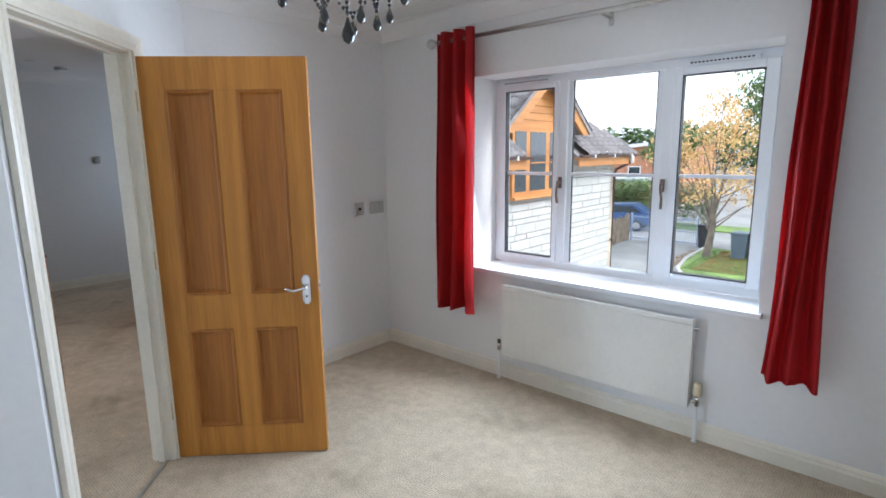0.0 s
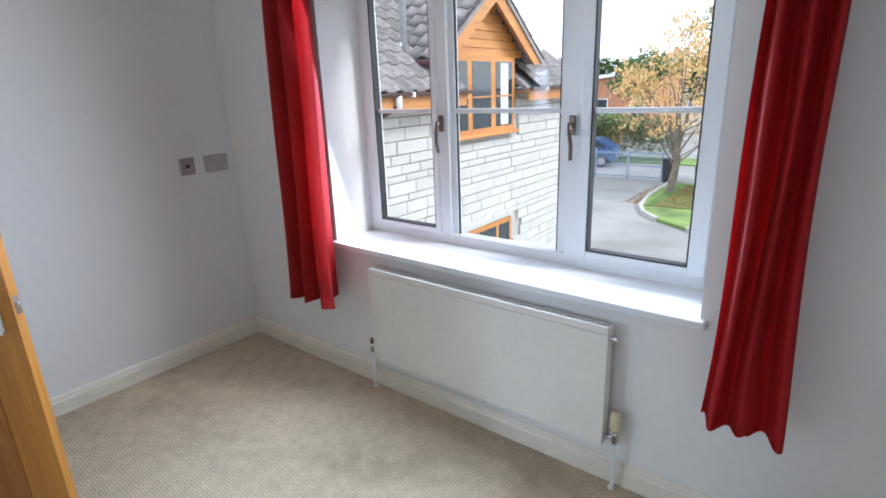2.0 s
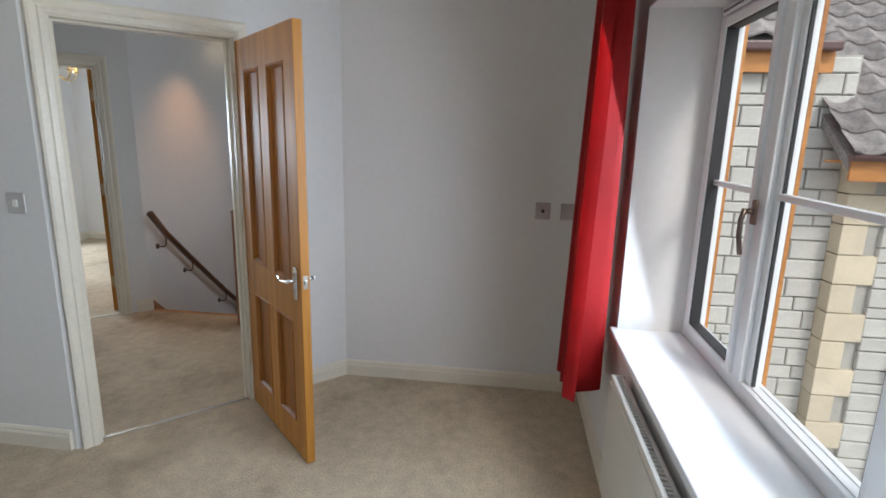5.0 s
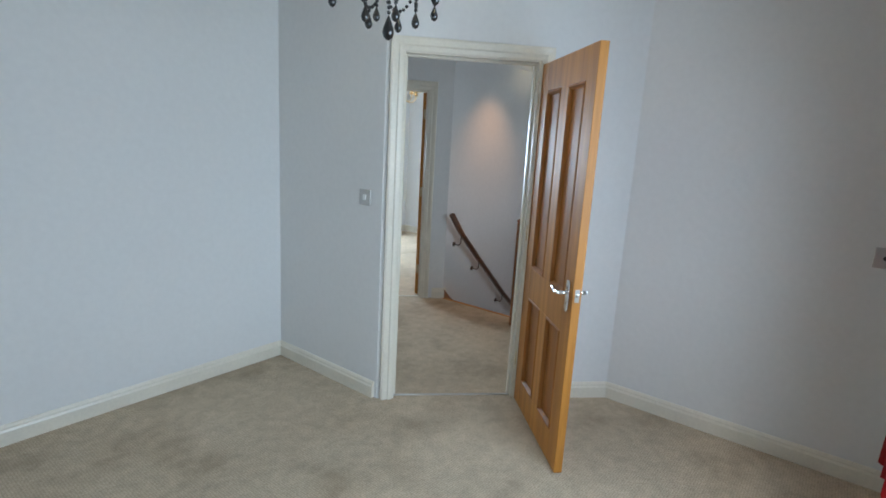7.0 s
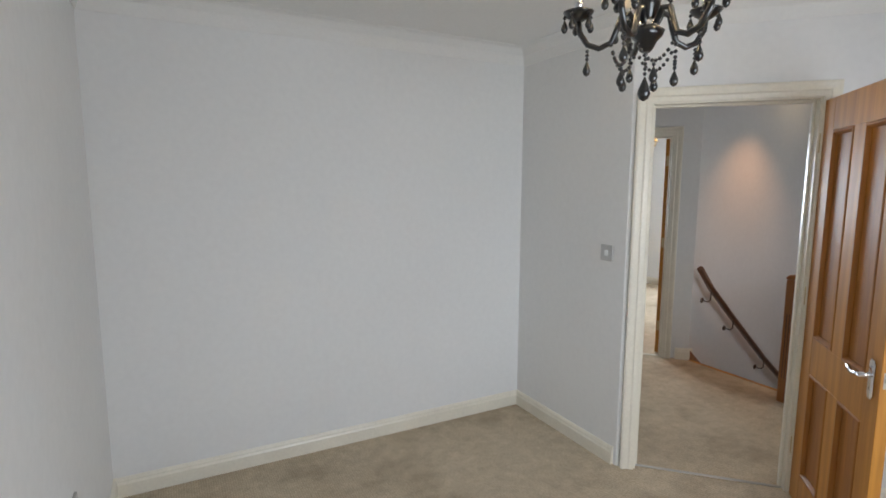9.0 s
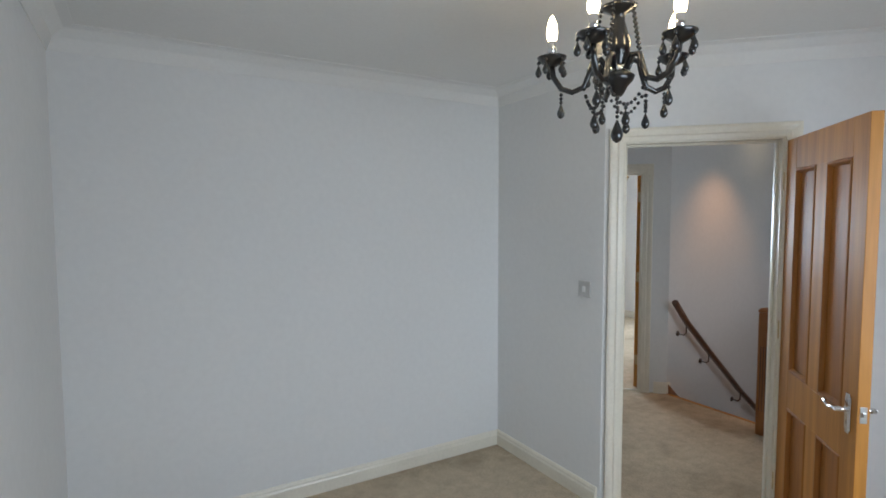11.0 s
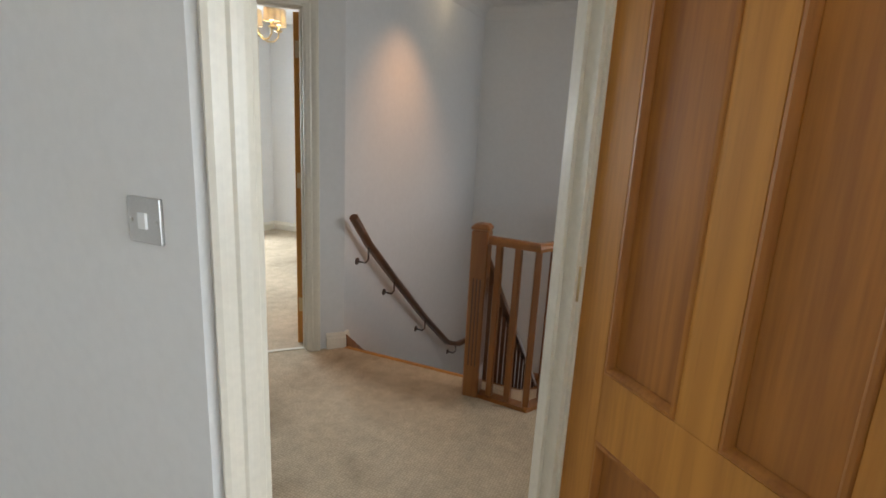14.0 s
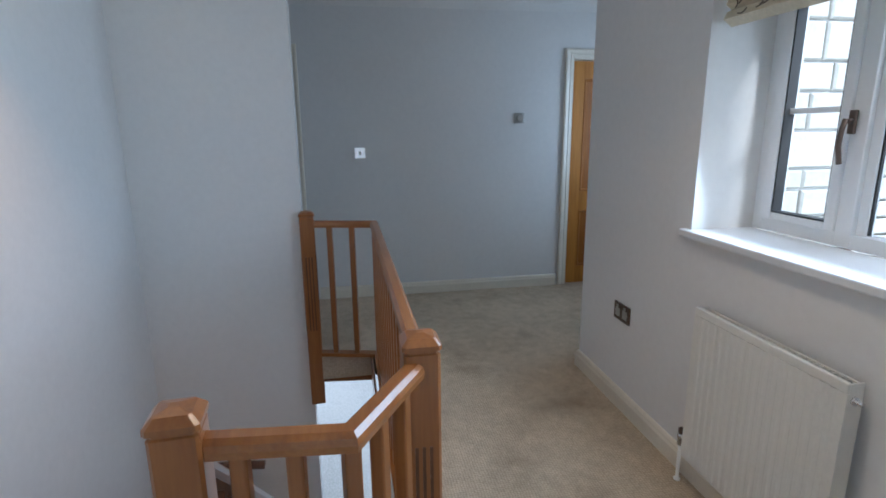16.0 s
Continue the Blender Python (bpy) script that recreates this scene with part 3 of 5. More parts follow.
def panel_door(name, label, m, w=0.762, h=1.981, edge=1):
    d = thing(name, label, "door", m)
    t = 0.040
    xs = (0.118, 0.335, 0.437, 0.647)
    zs = (0.165, 0.690, 0.865, 1.835)
    part("stile", bm_box(0, 0, 0.006, xs[0], t, h, 0.002), M_DOOR, d)
    part("stile", bm_box(xs[3], 0, 0.006, w, t, h, 0.002), M_DOOR, d)
    for z0, z1 in ((0.006, zs[0]), (zs[1], zs[2]), (zs[3], h)):
        part("rail", bm_box(xs[0], 0.0005, z0, xs[3], t - 0.0005, z1, 0.0015), M_DOOR, d)
    for z0, z1 in ((zs[0], zs[1]), (zs[2], zs[3])):
        part("muntin", bm_box(xs[1], 0.0005, z0, xs[2], t - 0.0005, z1, 0.0015), M_DOOR, d)
        for x0, x1 in ((xs[0], xs[1]), (xs[2], xs[3])):
            p = part("panel", bm_box(x0, 0.015, z0, x1, t - 0.015, z1), M_DOORP, d, "darker figured pine panel")
            for face, s in ((0, 1), (t, -1)):
                sec = [(0, 0.003), (0.004, -0.002), (0.011, -0.003), (0.016, 0.003), (0.022, 0.012), (0.022, 0.016), (0, 0.016)]
                own = bmesh.new()
                rings = []
                for x, z, dx, dz in ((x0, z0, 1, 1), (x1, z0, -1, 1), (x1, z1, -1, -1), (x0, z1, 1, -1)):
                    rings.append([own.verts.new((x + dx * a, face + s * b, z + dz * a)) for a, b in sec])
                for i in range(4):
                    r, q = rings[i], rings[(i + 1) % 4]
                    for j in range(len(sec)):
                        own.faces.new((r[j], r[(j + 1) % len(sec)], q[(j + 1) % len(sec)], q[j]))
                bmesh.ops.recalc_face_normals(own, faces=own.faces)
                part("moulding", own, M_DOORP, p)
    lever_set(d, w - 0.058, 0, -1, -1)
    lever_set(d, w - 0.058, t, 1, -1)
    part("latch_plate", bm_box(w - 0.001, 0.009, 0.865, w + 0.0015, 0.031, 0.925, 0.0005), M_STEEL, d, "steel latch plate")
    part("latch_bolt", bm_box(w, 0.013, 0.888, w + 0.010, 0.027, 0.906, 0.003), M_STEEL, d)
    for z in (0.22, 1.0, 1.74):
        bm = bm_turn([(0.006, z), (0.006, z + 0.09)], 10, None, Matrix.Translation((-0.004, -0.004, 0)))
        bm = bm_box(-0.004, 0.0, z, -0.0005, 0.030, z + 0.09, 0, bm)
        part("hinge", bm, M_BRASS, d)
    return d


door_frame("door_1_frame", (1.03, -2.52), (0, -1.49), DOOR_U0, DOOR_U1 + 0.01, 0.10, "cream painted door lining and moulded architrave of the bedroom")
panel_door("door", "open stained pine four-panel door with chrome lever", pose(0.433, -1.910, 0, 0, 0, 45))
door_frame("door_2_frame", (0.05, -4.47), (-0.90, -3.52), 0.37, 1.13, 0.10, "cream painted door lining and architrave of the second bedroom")
g2, _ = run((0.05, -4.47), (-0.90, -3.52))
panel_door("door", "stained pine door folded open into the second bedroom", g2 @ pose(1.108, 0.108, 0, 0, 0, 66))
door_frame("door_3_frame", (-4.25, -3.6), (-4.25, 0.62), 3.26, 4.02, 0.10, "cream painted door lining and architrave at the landing's end", False)
panel_door("door", "closed stained pine panel door on the landing", pose(-4.255, -0.327, 0, 0, 0, 90) @ Matrix.Diagonal((0.952, 1, 0.998, 1)))
door_frame("door_4_frame", (-4.25, -3.6), (-4.25, 0.62), 0.16, 0.92, 0.10, "cream door lining in the passage", False)
panel_door("door", "closed stained pine panel door in the dim passage", pose(-4.295, -2.702, 0, 0, 0, -90) @ Matrix.Diagonal((0.952, 1, 0.998, 1)))
structure("trim", bm_box(DOOR_U0 + 0.02, 0.03, -0.001, DOOR_U1 - 0.01, 0.05, 0.0035, 0.001, None, run((1.03, -2.52), (0, -1.49))[0]), M_STEEL, "thin metal carpet bar at the bedroom threshold", "threshold")
structure("trim", bm_box(0.39, 0.03, -0.001, 1.11, 0.055, 0.004, 0.001, None, g2), M_TRIM, "pale carpet bar at the second bedroom threshold", "threshold")


# ---- curtains and pole ----
def curtain(label, x0t, x1t, x0b, x1b, ztop, zbot, folds, seed):
    rnd = random.Random(seed)
    own = bmesh.new()
    nx, nz = folds * 10, 26
    ph = [rnd.uniform(-0.5, 0.5) for _ in range(folds + 1)]
    grid = []
    for j in range(nz + 1):
        v = j / nz
        row = []
        for i in range(nx + 1):
            u = i / nx
            xa = x0t + (x1t - x0t) * u
            xb = x0b + (x1b - x0b) * u
            x = xa + (xb - xa) * v ** 1.3
            amp = (0.066 + (0.030 if x0t < 1 else -0.022) * v) * (0.8 + 0.2 * math.sin(u * 9 + seed))
            y = -0.120 - 0.028 * v + amp * math.sin(2 * math.pi * folds * u + 0.6 * ph[int(u * folds)] * v + 0.4 * v * math.sin(3 * u + seed))
            x += 0.012 * math.sin(7 * v + 5 * u + seed) * v
            z = ztop + (zbot - ztop) * v + (0.012 * math.sin(9 * u + seed) * v) + 0.006 * math.cos(2 * math.pi * folds * u) * (1 - v)
            row.append(own.verts.new((x, y, z)))
        grid.append(row)
    for a, b in zip(grid, grid[1:]):
        for i in range(nx):
            own.faces.new((a[i], a[i + 1], b[i + 1], b[i])).smooth = True
    bmesh.ops.solidify(own, geom=list(own.faces), thickness=0.003)
    c = thing("curtain", label, "curtain", group="bedroom curtains")
    part("cloth", own, M_RED, c)
    for k in range(folds):
        x = x0t + (x1t - x0t) * (k + 0.5) / folds
        prof = [(0.022 + 0.007 * math.cos(a), 0.004 * math.sin(a)) for a in [2 * math.pi * q / 8 for q in range(9)]]
        part("eyelet", bm_turn(prof, 14, None, Matrix.Translation((x, -0.105, 2.258)) @ Matrix.Rotation(radians(90), 4, "Y")), M_STEEL, c, "steel eyelet")
    return c


curtain("red cloth curtain hanging from eyelets beside the window", 0.67, 0.985, 0.64, 1.02, 2.305, 0.47, 3, 1)
curtain("red cloth curtain gathered beside the window, flaring below", 2.735, 2.885, 2.685, 2.905, 2.305, 0.48, 3, 2)
pole = thing("curtain_pole", "brushed steel curtain pole over the window", "curtain pole")
part("rod", bm_sweep([(0.65, -0.105, 2.258), (3.02, -0.105, 2.258)], circle(0.0135, 14), smooth=True), M_STEEL, pole)
for x, s in ((0.65, -1), (3.02, 1)):
    part("finial", bm_turn([(0.015, 0), (0.02, 0.008), (0.013, 0.016), (0.028, 0.03), (0.033, 0.048), (0.026, 0.066), (0.008, 0.074)], 16, None, Matrix.Translation((x, -0.105, 2.258)) @ Matrix.Rotation(radians(90 * s), 4, "Y")), M_STEEL, pole, "ball finial")
for x in (0.72, 1.82, 2.95):
    bm = bm_box(x - 0.012, -0.006, 2.20, x + 0.012, 0.0, 2.28, 0.002)
    bm = bm_box(x - 0.008, -0.11, 2.234, x + 0.008, -0.004, 2.244, 0.002, bm)
    part("bracket", bm, M_STEEL, pole)


# ---- radiators ----
def radiator(name, label, x0, x1, z0, z1, wall_y, ribbed, valves):
    r = thing(name, label, "radiator")
    yf, yb = wall_y - 0.085, wall_y - 0.030
    if ribbed:
        own = bmesh.new()
        n = int((x1 - x0 - 0.05) / 0.033)
        pts = [(x0, yf + ribbed), (x0 + 0.025, yf + ribbed)]
        for k in range(n):
            a = x0 + 0.025 + (x1 - x0 - 0.05) * k / n
            w = (x1 - x0 - 0.05) / n
            pts += [(a + w * 0.15, yf + ribbed), (a + w * 0.3, yf), (a + w * 0.7, yf), (a + w * 0.85, yf + ribbed)]
        pts += [(x1 - 0.025, yf + ribbed), (x1, yf + ribbed), (x1, yf + 0.014), (x0, yf + 0.014)]
        bm = bm_prism(pts, z0 + 0.012, z1 - 0.03)
        bm = bm_box(x0, yf + 0.003, z1 - 0.03, x1, yf + 0.014, z1, 0.004, bm)
        bm = bm_box(x0, yf + 0.003, z0, x1, yf + 0.014, z0 + 0.012, 0.003, bm)
    else:
        bm = bm_box(x0, yf, z0, x1, yf + 0.012, z1, 0.004)
    part("front_panel", bm, M_RADW, r)
    part("back_panel", bm_box(x0 + 0.01, yb - 0.012, z0 + 0.01, x1 - 0.01, yb, z1 - 0.01, 0.003), M_RADW, r)
    for x in (x0, x1 - 0.006):
        part("side_panel", bm_box(x, yf + 0.012, z0 + 0.01, x + 0.006, yb, z1 - 0.002, 0.001), M_RADW, r)
    own = None
    for k in range(int((x1 - x0) / 0.02)):
        a = x0 + 0.01 + k * 0.02
        own = bm_box(a, yf + 0.014, z1 - 0.012, a + 0.004, yb - 0.013, z1 - 0.004, 0, own)
    own = bm_box(x0 + 0.006, yf + 0.012, z1 - 0.006, x1 - 0.006, yf + 0.018, z1 - 0.002, 0, own)
    own = bm_box(x0 + 0.006, yb - 0.018, z1 - 0.006, x1 - 0.006, yb - 0.012, z1 - 0.002, 0, own)
    part("top_grille", own, M_RADW, r)
    for x in (x0 + 0.15, x1 - 0.15):
        part("wall_bracket", bm_box(x, yb, z0 + 0.05, x + 0.03, wall_y, z1 - 0.05), M_STEEL, r)
    for x, big in valves:
        ym = (yf + yb) / 2
        s = -1 if x < x0 else 1
        v = part("valve", bm_turn([(0.012, 0), (0.012, 0.03), (0.015, 0.032), (0.015, 0.045), (0.009, 0.05)], 12, None, Matrix.Translation((x, ym, z0 + 0.02))), M_CHROME, r)
        part("tail", bm_turn([(0.009, 0), (0.009, 0.05)], 10, None, Matrix.Translation((x, ym, z0 + 0.04)) @ Matrix.Rotation(radians(-90 * s), 4, "Y")), M_CHROME, v)
        part("pipe", bm_turn([(0.014, 0.0), (0.014, 0.006), (0.0075, 0.007), (0.0075, z0 + 0.03)], 10, None, Matrix.Translation((x, ym, 0.0))), M_WHITEP, v)
        if big:
            part("thermostat_head", bm_turn([(0.017, 0), (0.021, 0.008), (0.021, 0.06), (0.017, 0.072), (0.005, 0.075)], 16, None, Matrix.Translation((x, ym, z0 + 0.075))), M_YELLP, v, "yellowed plastic thermostat head")
        else:
            part("cap", bm_turn([(0.010, 0), (0.012, 0.004), (0.012, 0.022), (0.006, 0.026)], 12, None, Matrix.Translation((x, ym, z0 + 0.07))), M_DARKMETAL, v)
    bm = bm_turn([(0.006, 0), (0.006, 0.03)], 10, None, Matrix.Translation((x1 - 0.004, (yf + yb) / 2, z1 - 0.05)) @ Matrix.Rotation(radians(90), 4, "Y"))
    part("bleed_valve", bm_turn([(0.012, 0), (0.012, 0.006)], 12, bm, Matrix.Translation((x1 - 0.0, (yf + yb) / 2, z1 - 0.05)) @ Matrix.Rotation(radians(90), 4, "Y")), M_CHROME, r)
    return r


radiator("radiator", "white finely ribbed panel radiator under the bedroom window", 1.175, 2.365, 0.185, 0.675, 0.01, 0.0009, [(1.135, False), (2.405, True)])
radiator("radiator", "ribbed cream radiator under the landing window", -1.48, -0.86, 0.14, 0.765, -0.93, 0.003, [(-1.52, False), (-0.82, False)])


# ---- sockets, switches, thermostat ----
def plate(name, label, category, m, w, h, kind, face=None):
    p = thing(name, label, category, m)
    part("plate", bm_box(-w / 2, -0.009, -h / 2, w / 2, 0.002, h / 2, 0.003), face or M_STEEL, p)
    for x in (-w * 0.38, w * 0.38):
        part("screw", bm_turn([(0.004, 0), (0.004, 0.002), (0.003, 0.0025)], 10, None, Matrix.Translation((x, -0.0088, 0)) @ Matrix.Rotation(radians(90), 4, "X")), M_STEEL, p)
    if kind == "switch":
        part("rocker", bm_box(-0.011, -0.0145, -0.016, 0.011, -0.008, 0.016, 0.002), M_WHITEP, p)
    elif kind == "socket":
        for sx in ((-w * 0.23, w * 0.23) if w > 0.1 else (0,)):
            s = part("socket_face", bm_box(sx - 0.022, -0.0105, -0.026, sx + 0.022, -0.0088, 0.018, 0.001), M_STEEL, p)
            part("rocker", bm_box(sx - 0.007, -0.0135, 0.020, sx + 0.007, -0.0088, 0.036, 0.001), M_STEEL, s)
    elif kind == "aerial":
        part("aerial_port", bm_turn([(0.010, 0), (0.010, 0.008), (0.004, 0.008)], 14, None, Matrix.Translation((0, -0.0088, 0)) @ Matrix.Rotation(radians(90), 4, "X")), M_GASKET, p)
    elif kind == "dial":
        part("dial", bm_turn([(0.034, 0), (0.034, 0.010), (0.024, 0.014), (0.02, 0.022)], 24, None, Matrix.Translation((0, -0.0088, 0)) @ Matrix.Rotation(radians(90), 4, "X")), M_STEEL, p)
    return p


WEST = 90
plate("aerial_socket", "small brushed steel aerial outlet on the wall", "socket", pose(0, -0.290, 1.125, 0, 0, WEST), 0.086, 0.096, "aerial")
plate("power_socket", "brushed steel double socket on the wall", "socket", pose(0, -0.116, 1.125, 0, 0, WEST), 0.146, 0.096, "socket")
plate("light_switch", "brushed steel light switch by the bedroom door", "switch", pose(1.03, -2.65, 1.205, 0, 0, WEST), 0.088, 0.090, "switch")
plate("light_switch", "bright chrome light switch on the landing", "switch", pose(-4.25, -2.162, 1.234, 0, 0, WEST), 0.088, 0.090, "switch", M_CHROME)
plate("thermostat", "round steel thermostat dial on the landing wall", "thermostat", pose(-4.25, -0.80, 1.506, 0, 0, WEST), 0.088, 0.088, "dial", M_STEEL)
plate("door_chime", "small grey box high on the landing wall", "door chime", pose(-4.25, -0.066, 2.30, 0, 0, WEST), 0.09, 0.10, "dial", M_WHITEP)
plate("power_socket", "dark metal double socket low on the landing wall", "socket", pose(-2.13, -0.93, 0.505, 0, 0, 0), 0.146, 0.090, "socket", M_DARKMETAL)
plate("power_socket", "steel double socket beside the second bedroom door", "socket", pose(-3.50, -5.55, 1.05, 0, 0, WEST), 0.146, 0.090, "socket")

plate("power_socket", "brushed steel double socket on the plain bedroom wall", "socket", pose(3.52, -2.40, 0.55, 0, 0, -90), 0.146, 0.090, "socket")


# ---- chandelier ----
def drop(bm, place, size=1.0):
    return bm_turn([(0.0015, 0), (0.004, -0.006), (0.011, -0.024), (0.0125, -0.032), (0.009, -0.042), (0.002, -0.047)], 8, bm, Matrix.Translation(place) @ Matrix.Scale(size, 4))


def bead(bm, place, r=0.006):
    return bm_turn([(r * 0.3, -r), (r * 0.85, -r * 0.5), (r, 0), (r * 0.85, r * 0.5), (r * 0.3, r)], 8, bm, Matrix.Translation(place))


def swag(bm, a, b, sag, n):
    for k in range(n + 1):
        t = k / n
        p = Vector(a).lerp(Vector(b), t)
        bm = bead(bm, p - Vector((0, 0, sag * 4 * t * (1 - t))), 0.0058)
    return bm


def black_chandelier(x, y):
    c = thing("chandelier", "black glass five-arm chandelier with lit candle bulbs", "chandelier", pose(x, y, 1.865 - 1.815 * 1.1) @ Matrix.Scale(1.1, 4))
    body = [(0.012, 1.955), (0.02, 1.965), (0.03, 1.985), (0.045, 2.0), (0.05, 2.015), (0.028, 2.03), (0.02, 2.045), (0.024, 2.055), (0.034, 2.085), (0.037, 2.11), (0.026, 2.15), (0.017, 2.18), (0.020, 2.20), (0.05, 2.215), (0.054, 2.222), (0.02, 2.235), (0.012, 2.26)]
    part("stem", bm_turn(body, 20), M_BLACKG, c)
    part("crystal_collar", bm_turn([(0.03, 2.018), (0.033, 2.03), (0.03, 2.044)], 8), M_CHROME, c, "clear faceted collar")
    bm = None
    for k in range(3):
        prof = [(0.009, 0), (0.012, 0.004), (0.009, 0.008)]
        bm = bm_turn(prof, 8, bm, Matrix.Translation((0, 0, 2.26 + 0.02 * k)))
    part("chain", bm, M_DARKMETAL, c)
    part("ceiling_rose", bm_turn([(0.012, 2.300), (0.03, 2.306), (0.055, 2.325), (0.055, 2.3555)], 20), M_BLACKG, c)
    for k in range(5):
        a = radians(72 * k + 22)
        ux, uy = math.cos(a), math.sin(a)
        R = 0.20
        pts = [(ux * r, uy * r, z) for r, z in ((0.03, 2.035), (0.05, 2.07), (0.075, 2.065), (0.085, 2.03), (0.10, 1.992), (0.135, 1.978), (0.17, 1.992), (0.195, 2.03), (R, 2.07))]
        arm = part("arm", bm_sweep(pts, circle(0.009, 8), None, up=Vector((-uy, ux, 0)), smooth=True), M_BLACKG, c)
        at = Matrix.Translation((ux * R, uy * R, 0))
        part("drip_pan", bm_turn([(0.012, 2.062), (0.034, 2.075), (0.046, 2.088), (0.047, 2.092), (0.03, 2.086), (0.015, 2.084)], 14, None, at), M_BLACKG, arm)
        part("candle_tube", bm_turn([(0.0135, 2.084), (0.0135, 2.14), (0.012, 2.142)], 14, None, at), M_CHROME, arm, "silver candle tube")
        lit = k != 3
        part("bulb", bm_turn([(0.012, 2.142), (0.0165, 2.155), (0.0175, 2.170), (0.014, 2.195), (0.007, 2.215), (0.002, 2.222)], 14, None, at), M_BULB if lit else M_BULBOFF, arm, "lit candle bulb" if lit else "unlit candle bulb")
        for j in range(5):
            b = a + radians(72 * j)
            q = (ux * R + 0.042 * math.cos(b), uy * R + 0.042 * math.sin(b), 2.078)
            part("teardrop", drop(bead(None, q), (q[0], q[1], q[2] - 0.006), 0.85), M_BLACKG, arm)
        a2 = radians(72 * (k + 1) + 22)
        bm = swag(None, (ux * 0.10, uy * 0.10, 1.985), (0.10 * math.cos(a2), 0.10 * math.sin(a2), 1.985), 0.07, 11)
        mid = ((ux + math.cos(a2)) * 0.05, (uy + math.sin(a2)) * 0.05, 1.905)
        bm = bead(bm, mid)
        bm = drop(bm, (mid[0], mid[1], mid[2] - 0.006))
        part("bead_swag", bm, M_BLACKG, c, "string of black glass beads")
        bm = None
        for t in (0.012, 0.024, 0.036):
            bm = bead(bm, (ux * 0.17, uy * 0.17, 1.985 - t))
        bm = drop(bm, (ux * 0.17, uy * 0.17, 1.945), 1.0)
        part("bead_drop", bm, M_BLACKG, c)
        bm = swag(None, (ux * 0.05, uy * 0.05, 2.215), (ux * 0.075, uy * 0.075, 2.08), 0.0, 9)
        part("bead_swag", bm, M_BLACKG, c, "strings of black glass beads")
    bm = None
    for t in range(5):
        bm = bead(bm, (0, 0, 1.95 - 0.014 * t))
    part("centre_drop", drop(bm, (0, 0, 1.885), 1.5), M_BLACKG, c)
    return c


black_chandelier(1.785, -1.778)


def shade_chandelier(x, y, z):
    c = thing("chandelier", "aged brass chandelier with small cream drum shades", "chandelier", pose(x, y, z))
    part("stem", bm_turn([(0.004, 0), (0.012, 0.01), (0.02, 0.03), (0.01, 0.05), (0.022, 0.075), (0.03, 0.10), (0.012, 0.13), (0.009, 0.22), (0.006, CEIL - z)], 16), M_BRASS, c)
    for k in range(5):
        a = radians(72 * k + 10)
        ux, uy = math.cos(a), math.sin(a)
        pts = [(ux * r, uy * r, h) for r, h in ((0.02, 0.10), (0.05, 0.065), (0.09, 0.04), (0.14, 0.045), (0.175, 0.08), (0.18, 0.12))]
        arm = part("arm", bm_sweep(pts, circle(0.006, 8), None, up=Vector((-uy, ux, 0)), smooth=True), M_BRASS, c)
        at = Matrix.Translation((ux * 0.18, uy * 0.18, 0))
        part("cup", bm_turn([(0.006, 0.115), (0.03, 0.125), (0.032, 0.13), (0.012, 0.135), (0.012, 0.17)], 14, None, at), M_BRASS, arm)
        own = bmesh.new()
        lo = [own.verts.new((ux * 0.18 + 0.062 * math.cos(t), uy * 0.18 + 0.062 * math.sin(t), 0.165)) for t in [2 * math.pi * i / 24 for i in range(24)]]
        hi = [own.verts.new((ux * 0.18 + 0.056 * math.cos(t), uy * 0.18 + 0.056 * math.sin(t), 0.285)) for t in [2 * math.pi * i / 24 for i in range(24)]]
        for i in range(24):
            own.faces.new((lo[i], lo[(i + 1) % 24], hi[(i + 1) % 24], hi[i])).smooth = True
        bmesh.ops.solidify(own, geom=list(own.faces), thickness=0.002)
        part("shade", own, M_SHADE, arm, "cream drum shade")
        part("bulb", bm_turn([(0.011, 0.17), (0.017, 0.19), (0.012, 0.225), (0.002, 0.24)], 12, None, at), M_BULB, arm, "lit bulb")
    return c


shade_chandelier(-1.58, -4.80, 1.93)


# ---- ceiling fittings of the landing ----
def downlight(x, y, label, hanging=False):
    d = thing("ceiling_spotlight", label, "spotlight", pose(x, y, CEIL))
    part("ring", bm_turn([(0.030, -0.003), (0.043, -0.004), (0.045, 0.0), (0.03, 0.002)], 24), M_CHROME, d)
    if hanging:
        part("stem", bm_turn([(0.02, -0.03), (0.02, 0)], 12), M_BRASS, d)
        part("lamp", bm_turn([(0.022, -0.06), (0.026, -0.04), (0.02, -0.03)], 14), M_BULB, d, "lit lamp")
    else:
        part("lamp", bm_turn([(0.028, -0.001), (0.028, 0.0)], 20), M_WHITEP, d)
    return d


downlight(*SPOT_XY, "small lit halogen spotlight in the landing ceiling", True)
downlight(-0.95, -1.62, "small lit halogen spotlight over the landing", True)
downlight(-3.33, -1.50, "small chrome spotlight in the landing ceiling")
alarm = thing("smoke_alarm", "round white smoke alarm on the landing ceiling", "smoke alarm", pose(-3.62, -1.19, CEIL))
part("body", bm_turn([(0.045, -0.036), (0.052, -0.030), (0.056, -0.012), (0.06, 0)], 24), M_WHITEP, alarm)
part("vent_ring", bm_turn([(0.0565, -0.022), (0.0565, -0.018)], 24), M_GASKET, alarm)


